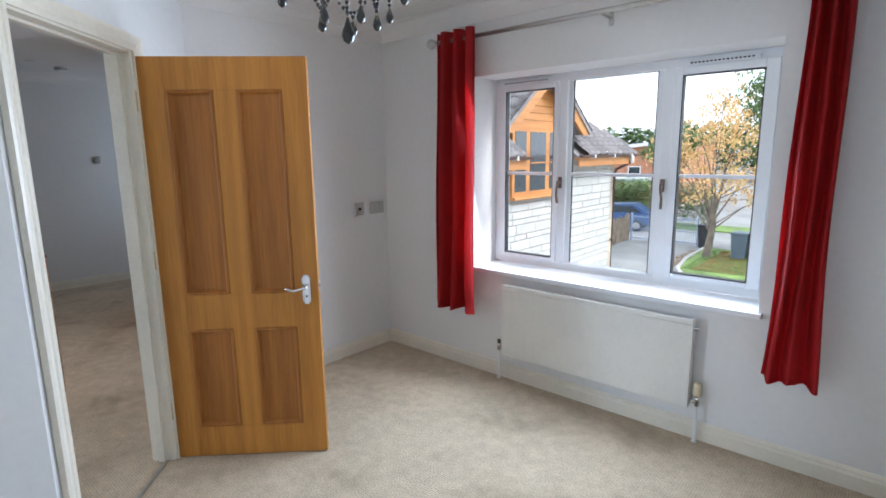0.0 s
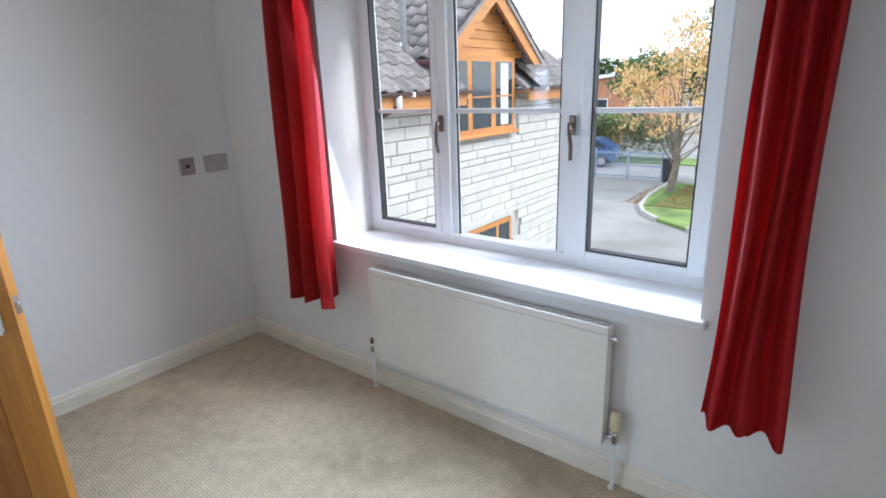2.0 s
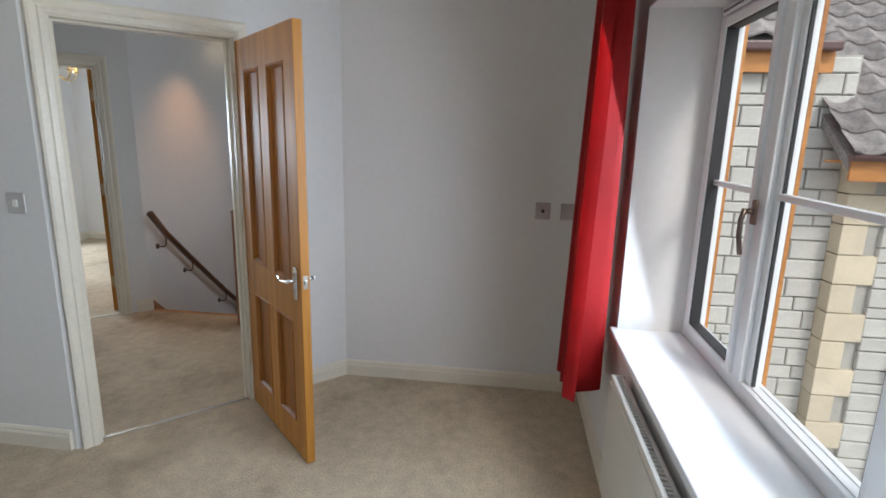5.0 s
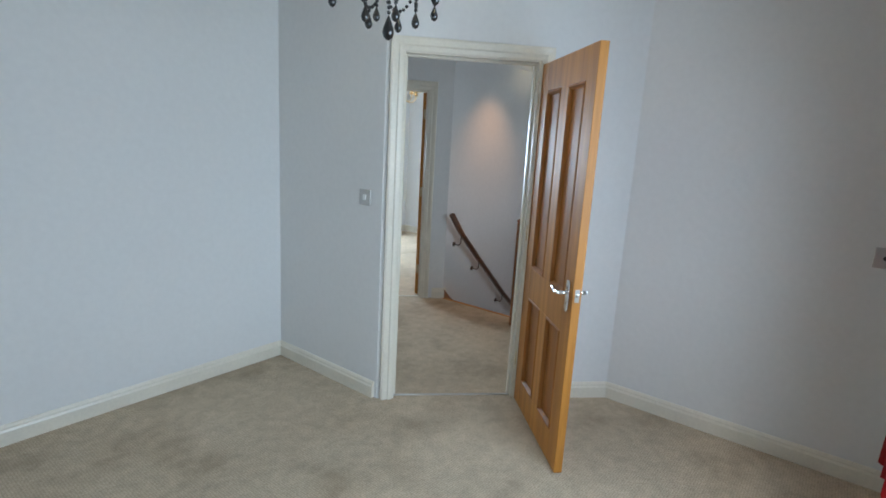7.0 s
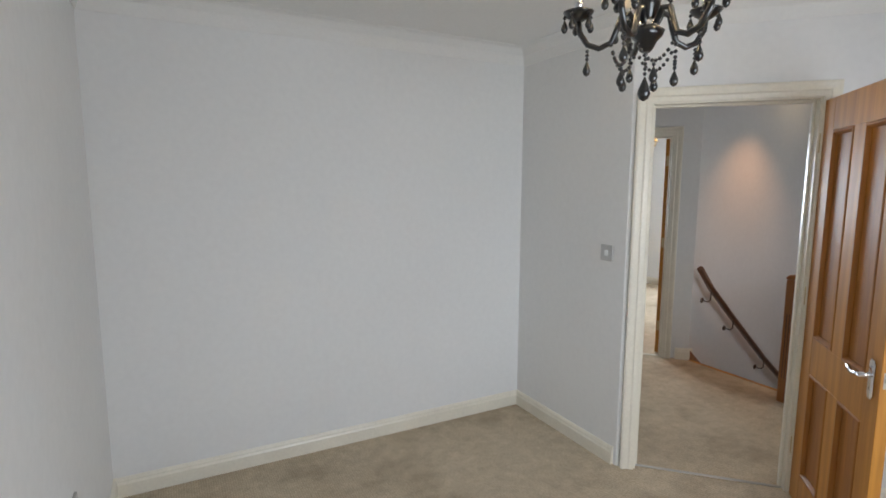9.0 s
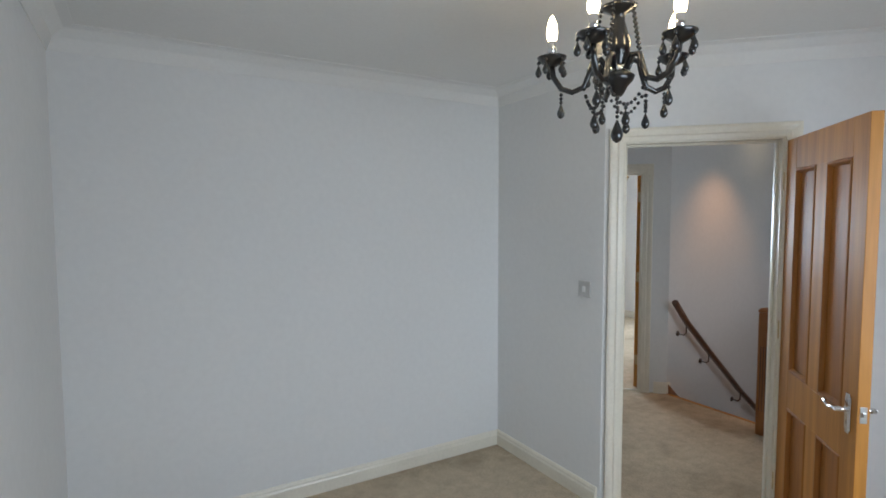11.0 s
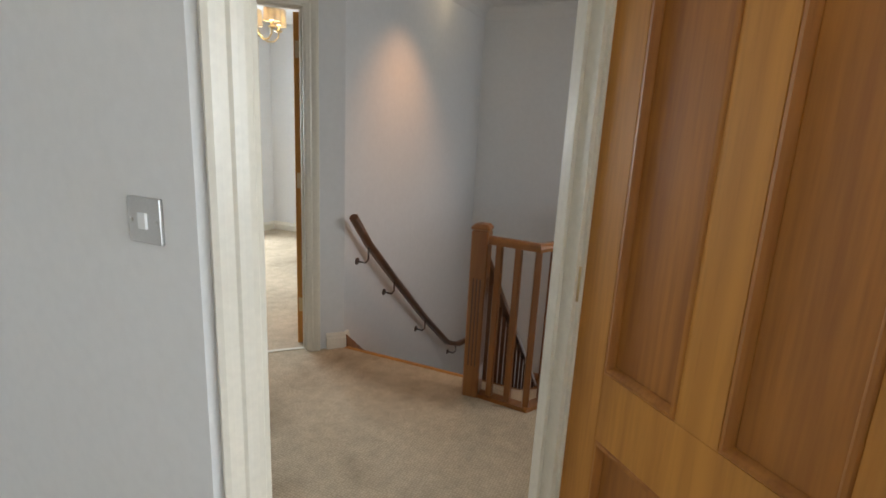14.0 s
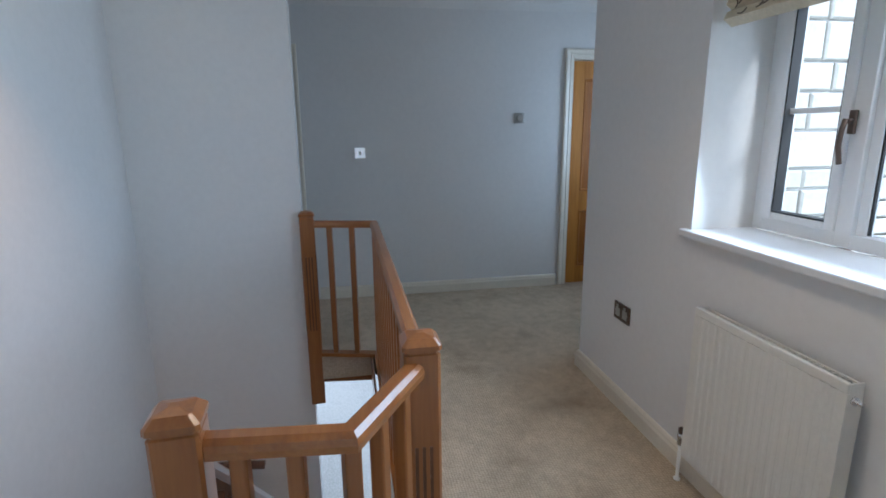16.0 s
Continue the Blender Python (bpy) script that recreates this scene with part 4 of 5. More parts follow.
# ---- stairs ----
N_UP = 14
RISE, GO = 0.196, 0.215
for k in range(1, 9):
    x = -0.90 - GO * (k - 1)
    bm = bm_box(x - GO - 0.02, -3.515, -RISE * k - 0.18, x, -2.66, -RISE * k, 0.008)
    structure("stair_step", bm, M_CARPET, "beige carpeted stair tread", "stair")
structure("stair_nosing", bm_box(-0.915, -3.515, -0.05, -0.885, -2.66, 0.004, 0.004), M_DOOR, "orange wooden nosing at the top of the stairs", "stair nosing")
lower = structure("floor_below", bm_box(-4.3, -3.6, -2.80, 0.0, -0.7, -2.75), M_CARPET, "beige carpet of the hall below", "carpet")
structure("wall_stair_below", bm_box(-0.9, -3.6, -2.75, -0.82, -2.0, -0.16), M_WALL, "white wall under the landing", "wall")
structure("wall_under_rail", bm_box(-3.12, -2.12, -2.75, -0.9, -2.06, -0.17), M_WALL, "white wall below the landing rail", "wall")
# stair string along the wall
sl = RISE / GO
poly = [(-0.90, 0.085), (-0.90, -0.10), (-2.9, -0.10 - 2.0 * sl), (-2.9, 0.085 - 2.0 * sl)]
own = bmesh.new()
a = [own.verts.new((x, -3.518, z)) for x, z in poly]
b = [own.verts.new((x, -3.495, z)) for x, z in poly]
for i in range(4):
    own.faces.new((a[i], a[(i + 1) % 4], b[(i + 1) % 4], b[i]))
own.faces.new(a)
own.faces.new(b)
bmesh.ops.recalc_face_normals(own, faces=own.faces)
structure("stair_string", own, M_RAIL, "brown wooden stair string along the wall", "stair string")

HSEC = [(-0.024, -0.020), (0.024, -0.020), (0.027, -0.004), (0.024, 0.010), (0.014, 0.020), (-0.014, 0.020), (-0.024, 0.010), (-0.027, -0.004)]
hr = thing("handrail", "dark brown wooden handrail sloping down the stairwell wall", "handrail")
hp = [(x, y, z - 0.05) for x, y, z in ((-0.88, -3.44, 0.905), (-1.06, -3.44, 0.70), (-1.39, -3.44, 0.40), (-1.93, -3.44, -0.075), (-2.45, -3.44, -0.49), (-2.70, -3.44, -0.60), (-2.92, -3.42, -0.63), (-3.02, -3.32, -0.64), (-3.04, -3.10, -0.66), (-3.04, -2.9, -0.68))]
part("rail", bm_sweep(hp, HSEC, smooth=True), M_HAND, hr)
for x, z in ((-1.04, 0.535), (-1.39, 0.23), (-1.93, -0.24), (-2.65, -0.73)):
    bm = bm_turn([(0.024, 0), (0.024, 0.004), (0.016, 0.008), (0.008, 0.011)], 16, None, Matrix.Translation((x, -3.52, z)) @ Matrix.Rotation(radians(-90), 4, "X"))
    bm = bm_sweep([(x, -3.515, z), (x - 0.004, -3.46, z - 0.004), (x - 0.008, -3.44, z + 0.02), (x - 0.008, -3.44, z + 0.10)], circle(0.006, 8), bm, up=Vector((1, 0, 0)), smooth=True)
    part("bracket", bm, M_DARKMETAL, hr, "bronze handrail bracket")


def newel(x, y, zb, zt, rz=0, w=0.088, label="newel post with chamfered cap"):
    m = pose(x, y, 0, 0, 0, rz)
    h = w / 2
    own = bmesh.new()
    c = 0.007
    sec = [(-h + c, -h), (h - c, -h), (h, -h + c), (h, h - c), (h - c, h), (-h + c, h), (-h, h - c), (-h, -h + c)]
    prof = [(1, zb), (1, zt - 0.045), (0.9, zt - 0.042), (0.9, zt - 0.036), (1.08, zt - 0.033), (1.08, zt - 0.022), (0.75, zt - 0.006), (0.2, zt)]
    rings = [[own.verts.new((a * k, b * k, z)) for a, b in sec] for k, z in prof]
    for r, q in zip(rings, rings[1:]):
        for i in range(8):
            own.faces.new((r[i], r[(i + 1) % 8], q[(i + 1) % 8], q[i]))
    own.faces.new(list(reversed(rings[0])))
    own.faces.new(rings[-1])
    bmesh.ops.recalc_face_normals(own, faces=own.faces)
    own.transform(m)
    return own, m


P1, P2, P3, P4, P5 = (-0.745, -2.585), (-0.715, -2.280), (-1.000, -2.11), (-2.98, -2.125), (-3.08, -2.53)
bal = thing("balustrade", "varnished oak balustrade round the stairwell", "balustrade")
RZ = 0.862
for (x, y), zb, r in ((P1, -0.35, 4), (P3, -0.16, 0), (P5, -0.33, 4)):
    own, m = newel(x, y, zb, 0.945, r)
    nw = part("newel_post", own, M_RAIL, bal, "square oak newel with chamfered cap")
    # thin dark strips on the faces give the shade of uncut grooves
    for k in (-0.018, 0.0, 0.018):
        for fx, fy in ((k, -0.0445), (k, 0.0445)):
            part("flute_shade", bm_box(fx - 0.004, fy - 0.001, 0.18, fx + 0.004, fy + 0.001, 0.66, 0, None, m), M_HAND, nw)
        part("flute_shade", bm_box(0.0435, k - 0.004, 0.18, 0.0455, k + 0.004, 0.66, 0, None, m), M_HAND, nw)
part("handrail", bm_sweep([(*P1, RZ), (*P2, RZ), (*P3, RZ)], HSEC), M_RAILH, bal, "moulded oak handrail")
part("handrail", bm_sweep([(*P3, RZ), (*P4, RZ), (*P5, RZ)], HSEC), M_RAILH, bal, "moulded oak handrail")
BASE = [(-0.03, 0), (0.03, 0), (0.03, 0.022), (-0.03, 0.022)]
part("base_rail", bm_sweep([(*P1, 0), (*P2, 0), (*P3, 0), (*P4, 0), (*P5, 0)], BASE), M_RAILH, bal)
APR = [(-0.012, -0.20), (0.0, -0.20), (0.0, 0.0), (-0.012, 0.0)]
part("apron", bm_sweep([(-0.905, -2.66, 0), (-0.905, -2.36, 0), (-1.07, -2.165, 0), (-3.06, -2.165, 0), (-3.10, -2.52, 0)], [(s + 0.0, u) for s, u in APR]), M_RAILH, bal, "oak apron below the rail")
proto = mesh_of("baluster", bm_box(-0.0165, -0.0165, 0.02, 0.0165, 0.0165, RZ - 0.015, 0.005), M_RAIL)


def balusters(a, b, n, parent):
    a, b = Vector((*a, 0)), Vector((*b, 0))
    r = math.atan2((b - a).y, (b - a).x)
    for k in range(1, n + 1):
        o = new("baluster", proto)
        o.parent = parent
        o.matrix_basis = Matrix.Translation(a.lerp(b, k / (n + 1))) @ Matrix.Rotation(r, 4, "Z")


balusters(P1, P2, 2, bal)
o = new("baluster", proto)
o.parent, o.matrix_basis = bal, pose(*P2, 0, 0, 0, 20)
balusters(P2, P3, 2, bal)
balusters(P3, P4, 16, bal)
o = new("baluster", proto)
o.parent, o.matrix_basis = bal, pose(*P4, 0)
balusters(P4, P5, 2, bal)

# lower flight's balustrade
lb = thing("stair_balustrade", "dark oak sloping balustrade beside the lower steps", "balustrade")
part("handrail", bm_sweep([(-0.80, -2.60, 0.80), (-2.55, -2.63, 0.80 - 1.75 * sl)], HSEC), M_HAND, lb)
part("string", bm_sweep([(-0.86, -2.63, -0.12), (-2.6, -2.63, -0.12 - 1.74 * sl)], [(-0.02, -0.14), (0.02, -0.14), (0.02, 0.14), (-0.02, 0.14)]), M_HAND, lb)
for k in range(1, 15):
    x = -0.86 - 0.115 * k
    z = 0.78 - 0.115 * k * sl
    part("baluster", bm_box(x - 0.016, -2.646, z - 0.86, x + 0.016, -2.614, z - 0.012, 0.004), M_HAND, lb)
own, m = newel(-2.60, -2.63, -2.75, -0.72)
part("newel_post", own, M_RAIL, lb)


# ---- blinds ----
def roman_blind(label, m, w, z0, z1, stripes, motif):
    b = thing("roman_blind", label, "blind", m)
    own = None
    n = 4
    for k in range(n):
        h = (z1 - z0) / n
        zb = z0 + h * k
        sec = [(0, zb + h + 0.01), (-0.03 - 0.006 * (n - k), zb + h * 0.75), (-0.042 - 0.006 * (n - k), zb + h * 0.25), (-0.03, zb - 0.012), (-0.018, zb + 0.0)]
        tmp = bmesh.new()
        a = [tmp.verts.new((0, y, z)) for y, z in sec]
        c = [tmp.verts.new((w, y, z)) for y, z in sec]
        for i in range(len(sec)):
            tmp.faces.new((a[i], a[(i + 1) % len(sec)], c[(i + 1) % len(sec)], c[i]))
        tmp.faces.new(a)
        tmp.faces.new(c)
        bmesh.ops.recalc_face_normals(tmp, faces=tmp.faces)
        own = merge(own, tmp)
    cl = part("cloth", own, M_PATT if motif else M_BLIND, b)
    own = None
    if stripes:
        for k in range(int(w / 0.11)):
            x = 0.03 + 0.11 * k
            own = bm_box(x, -0.060, z0 + 0.05, x + 0.045, -0.0585, z1 - 0.01, 0, own)
        for k in range(3):
            own = bm_box(0, -0.058, z0 + 0.008 + k * 0.02, w, -0.0565, z0 + 0.016 + k * 0.02, 0, own)
        part("stripes", own, M_BLINDS, cl, "grey woven stripes")
    if motif:
        rnd = random.Random(4)
        for k in range(60):
            x, z = rnd.uniform(0.02, w - 0.05), rnd.uniform(z0 + 0.01, z1 - 0.01)
            ang = rnd.uniform(-60, 60)
            pts = [(x + 0.045 * t * math.cos(radians(ang + 60 * t)), -0.069, z + 0.03 * t * math.sin(radians(ang + 60 * t))) for t in (0, 0.35, 0.7, 1.0)]
            own = bm_sweep(pts, circle(0.0022, 5), own, up=Vector((0, 1, 0)))
        part("motif", own, M_MOTIF, cl, "dark leafy embroidery")
    return b


roman_blind("cream roman blind with dark embroidery, folded up", pose(-1.63, -0.84, 0), 0.96, 1.78, 1.98, False, True)
roman_blind("striped roman blind gathered at the bay window", pose(-1.32, -7.16, 0, 0, 0, 180), 1.64, 1.83, 2.10, True, False)
roman_blind("striped roman blind gathered at the bay side window", pose(-2.975, -7.10, 0, 0, 0, 90), 0.66, 1.83, 2.10, True, False)

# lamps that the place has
spot = bpy.data.lights.new("stair_spot", "SPOT")
spot.energy, spot.color, spot.spot_size, spot.spot_blend, spot.shadow_soft_size = P_SPOT, (1.0, 0.52, 0.24), radians(86), 1.0, 0.04
so = new("stair_spot", spot)
so.matrix_world = look((-1.55, -2.98, CEIL - 0.03), (-1.55, -3.20, 1.45))
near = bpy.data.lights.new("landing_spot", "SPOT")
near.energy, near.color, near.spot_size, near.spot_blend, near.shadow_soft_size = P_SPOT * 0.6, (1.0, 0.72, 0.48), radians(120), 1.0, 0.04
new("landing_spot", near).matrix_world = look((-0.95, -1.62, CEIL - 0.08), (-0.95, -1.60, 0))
bulb_light("chandelier_glow", (1.785, -1.765, 2.31), P_CHAND)
bulb_light("guest_chandelier_glow", (-1.58, -4.80, 2.20), P_CHAND * 0.5)


# ---- outside ----
G = -2.75
structure("ground", bm_box(-400, -400, G - 0.3, 400, 900, G), M_TARMAC, "grey tarmac drive and ground", "ground")

# lawn with a low stone kerb
lawn_pts = [(-1.67, 15.0), (-2.3, 15.7), (-2.7, 16.6), (-3.0, 18.5), (-3.1, 21.5), (8, 22.5), (9, 13.5), (2.2, 13.6), (-0.6, 14.2)]
structure("lawn", bm_prism(lawn_pts, G - 0.05, G + 0.10), M_GRASS, "green lawn scattered with fallen leaves", "lawn")
kerb = thing("kerb", "low stone edging of the lawn", "kerb")
for i in range(len(lawn_pts) - 1):
    if i in (4, 5):
        continue
    a, b = Vector((*lawn_pts[i], 0)), Vector((*lawn_pts[i + 1], 0))
    n = max(1, int((b - a).length / 0.45))
    if (b - a).length > 4.5 and i > 4:
        n = int((b - a).length / 0.45)
    r = math.atan2((b - a).y, (b - a).x)
    for k in range(n):
        c = a.lerp(b, (k + 0.5) / n)
        L = (b - a).length / n
        part("kerb_stone", bm_box(-L / 2 + 0.01, -0.07, G - 0.02, L / 2 - 0.01, 0.07, G + 0.14, 0.02, None, Matrix.Translation(c) @ Matrix.Rotation(r, 4, "Z")), M_MORTAR, kerb)


def scatter(name, label, category, n, spot, size, material, seed):
    """Many small leaf quads in one mesh."""
    rnd = random.Random(seed)
    verts, faces = [], []
    for _ in range(n):
        p = Vector(spot(rnd))
        s = size * rnd.uniform(0.6, 1.3)
        e = Euler((rnd.uniform(-0.4, 0.4), rnd.uniform(-0.4, 0.4), rnd.uniform(0, 6.3)))
        k = len(verts)
        for q in ((-1, 0, 0), (0, -0.45, 0.1), (1, 0, 0), (0, 0.45, 0.1)):
            verts.append(tuple(p + s * (e.to_matrix() @ Vector(q))))
        faces.append((k, k + 1, k + 2, k + 3))
    me = bpy.data.meshes.new(name)
    me.from_pydata(verts, [], faces)
    me.materials.append(material)
    return tagged(new(name, me), label, category, kind="stuff")


scatter("fallen_leaves", "brown fallen leaves on the lawn", "leaves", 2000, lambda r: (-2.2 + 2.4 * r.random() ** 1.5, 16.6 + 4.4 * r.random(), G + 0.125), 0.05, M_LEAFD, 5)
scatter("fallen_leaves", "brown fallen leaves by the stone wall", "leaves", 500, lambda r: (-1.6 + abs(r.gauss(0, 0.5)), r.uniform(6, 9.5), G + 0.02), 0.04, M_LEAFD, 6)
scatter("fallen_leaves", "brown fallen leaves along the kerb on the drive", "leaves", 500, lambda r: (-3.05 - 0.5 * r.random() ** 2, 17.2 + 4.2 * r.random(), G + 0.012), 0.05, M_LEAFD, 8)
scatter("grass", "short green grass blades", "grass", 9000, lambda r: (r.uniform(-2.6, 3), r.uniform(16.6, 21.4), G + 0.12), 0.05, M_BLADE, 7)


def tree(label, x, y, trunk_h, r0, crown, n_leaf, leaf, material, seed, lean=0.0):
    """crown: (dx, dy, z, radius) clumps."""
    rnd = random.Random(seed)
    t = thing("tree", label, "tree", pose(x, y, G))
    top = Vector((lean, 0, trunk_h))
    bm = None
    own = bmesh.new()
    prev = None
    for k in range(9):
        f = k / 8
        c = Vector((lean * f + 0.05 * math.sin(5 * f + seed), 0.04 * math.sin(4 * f), trunk_h * f))
        rad = r0 * (1.25 - 0.75 * f) if k else r0 * 1.5
        ring = [own.verts.new(c + Vector((rad * math.cos(a), rad * math.sin(a), 0))) for a in [2 * math.pi * i / 10 for i in range(10)]]
        if prev:
            for i in range(10):
                own.faces.new((prev[i], prev[(i + 1) % 10], ring[(i + 1) % 10], ring[i])).smooth = True
        prev = ring
    own.faces.new(prev)
    part("trunk", own, M_BARK, t)
    bm = None
    for dx, dy, z, rad in crown:
        for q in range(3):
            st = top * rnd.uniform(0.45, 1.0)
            en = Vector((dx + rnd.uniform(-0.5, 0.5) * rad, dy + rnd.uniform(-0.5, 0.5) * rad, z + rnd.uniform(-0.3, 0.6) * rad))
            mid = st.lerp(en, 0.5) + Vector((rnd.uniform(-0.15, 0.15), rnd.uniform(-0.15, 0.15), 0.15))
            tmp = bmesh.new()
            rings = []
            for c, rr in ((st, r0 * 0.35), (mid, r0 * 0.2), (en, r0 * 0.06)):
                rings.append([tmp.verts.new(c + Vector((rr * math.cos(a), rr * math.sin(a), rr * 0.5 * math.sin(a)))) for a in [2 * math.pi * i / 5 for i in range(5)]])
            for r1, r2 in zip(rings, rings[1:]):
                for i in range(5):
                    tmp.faces.new((r1[i], r1[(i + 1) % 5], r2[(i + 1) % 5], r2[i]))
            bm = merge(bm, tmp)
    part("limbs", bm, M_BARK, t)
    verts, faces = [], []
    per = n_leaf // len(crown)
    for dx, dy, z, rad in crown:
        twigs = [Vector((rnd.gauss(0, 0.45), rnd.gauss(0, 0.45), rnd.gauss(0, 0.42))) for _ in range(max(6, per // 22))]
        for _ in range(per):
            p = Vector((dx, dy, z)) + rad * rnd.choice(twigs) + Vector((rnd.gauss(0, 0.11), rnd.gauss(0, 0.11), rnd.gauss(0, 0.11))) * rad
            s = leaf * rnd.uniform(0.6, 1.3)
            e = Euler((rnd.uniform(-1.5, 1.5), rnd.uniform(-1.5, 1.5), rnd.uniform(0, 6.3))).to_matrix()
            k = len(verts)
            for q in ((-1, 0, 0), (0, -0.4, 0.1), (1, 0, 0), (0, 0.4, 0.1)):
                verts.append(tuple(p + s * (e @ Vector(q))))
            faces.append((k, k + 1, k + 2, k + 3))
    me = bpy.data.meshes.new("crown")
    me.from_pydata(verts, [], faces)
    me.materials.append(material)
    c = new("crown", me)
    c.parent = t
    return t


tree("small tree with thinning orange and yellow autumn leaves", -2.45, 19.4, 2.4, 0.13,
     [(-1.1, 0, 3.4, 1.2), (0.4, 0.3, 3.2, 1.3), (1.6, 0, 3.3, 1.2), (-0.5, 0.5, 4.6, 1.2), (0.9, 0.2, 4.9, 1.2), (0.2, 0, 5.9, 0.9), (1.7, 0.4, 2.4, 0.9), (-1.7, 0, 4.2, 0.8)], 6000, 0.075, M_LEAFA, 11, 0.1)
tree("tall green tree behind the lawn", -0.6, 23.5, 3.0, 0.3,
     [(-0.9, 0, 6.2, 1.6), (1.2, 0, 6.0, 2.0), (0.3, 0.5, 7.9, 1.8), (1.8, 0, 8.2, 1.8), (-0.2, 0, 4.6, 1.6), (2.5, 0, 4.4, 2.0), (3.8, 0, 6.5, 2.0)], 16000, 0.10, M_LEAFG, 12)
tree("green tree over the lane", -9.8, 38, 2.5, 0.25, [(0, 0, 4.6, 1.5), (1.0, 0, 5.2, 1.4), (-1.2, 0, 4.2, 1.2)], 5000, 0.12, M_LEAFG, 13)


def hedge(label, x0, x1, y, z1, depth, n, material, leaf, seed, z0=G):
    def spot(r):
        u = r.random()
        top = z1 * (1 + 0.06 * math.sin(9 * u + seed) + 0.04 * math.sin(23 * u))
        a = r.uniform(0, math.pi)
        rr = r.uniform(0.7, 1.0)
        return (x0 + (x1 - x0) * u, y - depth * rr * math.cos(a) * 0.5, z0 + top * (0.12 + 0.88 * r.random() ** 0.7) * (0.75 + 0.25 * math.sin(a)))
    h = scatter("hedge", label, "hedge", n, spot, leaf, material, seed)
    return h


hedge("clipped green hedge beyond the gate", -14, -4.5, 28.5, 2.5, 1.8, 12000, M_LEAFG, 0.11, 21)
hedge("bushes along the lane", -22, -9.5, 33, 2.6, 2.5, 9000, M_LEAFG, 0.13, 22)
hedge("distant line of green trees", -75, 20, 80, 7.8, 8.0, 20000, M_LEAFG, 0.62, 23)
hedge("conifer hedge behind the house", -9, 3, -10.5, 6.5, 2.4, 22000, M_CONIF, 0.14, 24)
hedge("conifer hedge beside the bay", -3.5, 3.5, 0, 6.0, 2.0, 12000, M_CONIF, 0.13, 25).matrix_basis = pose(-6.0, -8.0, 0, 0, 0, 90)
structure("road", bm_box(-40, 24.2, G, 20, 27.2, G + 0.006), M_TARMAC, "grey lane beyond the gate", "road")
structure("verge", bm_box(-40, 27.2, G, 20, 29.5, G + 0.08), M_GRASS, "grass verge by the lane", "grass")

# iron gate, fence, bins
gate = thing("metal_gate", "blue-grey iron driveway gate with close bars", "gate", pose(-6.6, 22.1, G, 0, 0, 2))
for x in (0, 1.5, 3.0):
    part("gate_post", bm_box(x - 0.04, -0.04, 0, x + 0.04, 0.04, 1.35, 0.01), M_GATE, gate)
for z in (0.12, 0.6, 1.15):
    part("gate_rail", bm_box(0, -0.02, z, 3.0, 0.02, z + 0.04), M_GATE, gate)
for k in range(1, 34):
    if k != 17:
        part("gate_bar", bm_box(k * 3.0 / 34 - 0.01, -0.01, 0.05, k * 3.0 / 34 + 0.01, 0.01, 1.22 + 0.08 * abs(math.sin(k * math.pi / 17))), M_GATE, gate)
fence = thing("fence", "weathered wooden picket fence beside the drive", "fence", pose(-6.5, 17.7, G, 0, 0, 92))
for k in range(24):
    part("slat", bm_box(k * 0.18, -0.012, 0.05, k * 0.18 + 0.14, 0.012, 1.25 + 0.06 * math.sin(k * 2.3), 0.004), M_FENCE, fence)
for k in range(3):
    part("post", bm_box(k * 2.05, 0.02, 0, k * 2.05 + 0.09, 0.11, 1.35, 0.01), M_FENCE, fence)
for x, y, mtl in ((-1.4, 19.8, M_BIN), (-0.75, 19.9, M_BIN), (-3.25, 22.2, M_GASKET)):
    bn = thing("wheelie_bin", "dark plastic wheelie bin by the lawn", "bin", pose(x, y, G + (0.10 if y < 21 else 0.0)), "bins")
    own = bmesh.new()
    bmesh.ops.create_cube(own, size=1)
    for v in own.verts:
        k = 0.5 if v.co.z > 0 else 0.4
        v.co = Vector((v.co.x * 2 * k * 0.58, v.co.y * 2 * k * 0.6, (v.co.z + 0.5) * 0.95))
    part("body", own, mtl, bn)
    part("lid", bm_box(-0.31, -0.33, 0.95, 0.31, 0.33, 1.04, 0.03), mtl, bn)

# parked blue car
car = thing("car", "parked dark blue hatchback beyond the gate", "car", pose(-8.9, 25.6, G, 0, 0, 10))
own = bmesh.new()
prof = [(-2.0, 0.35), (-2.0, 0.75), (-1.75, 0.92), (-1.0, 0.98), (-0.35, 1.42), (1.1, 1.45), (1.85, 1.0), (2.0, 0.8), (2.0, 0.35)]
lo = [own.verts.new((x, -0.85, z)) for x, z in prof]
hi = [own.verts.new((x, 0.85, z)) for x, z in prof]
for i in range(len(prof)):
    own.faces.new((lo[i], lo[(i + 1) % len(prof)], hi[(i + 1) % len(prof)], hi[i]))
own.faces.new(lo)
own.faces.new(hi)
bmesh.ops.recalc_face_normals(own, faces=own.faces)
bmesh.ops.bevel(own, geom=list(own.edges), offset=0.06, segments=2, affect="EDGES")
body = part("body", own, M_CAR, car)
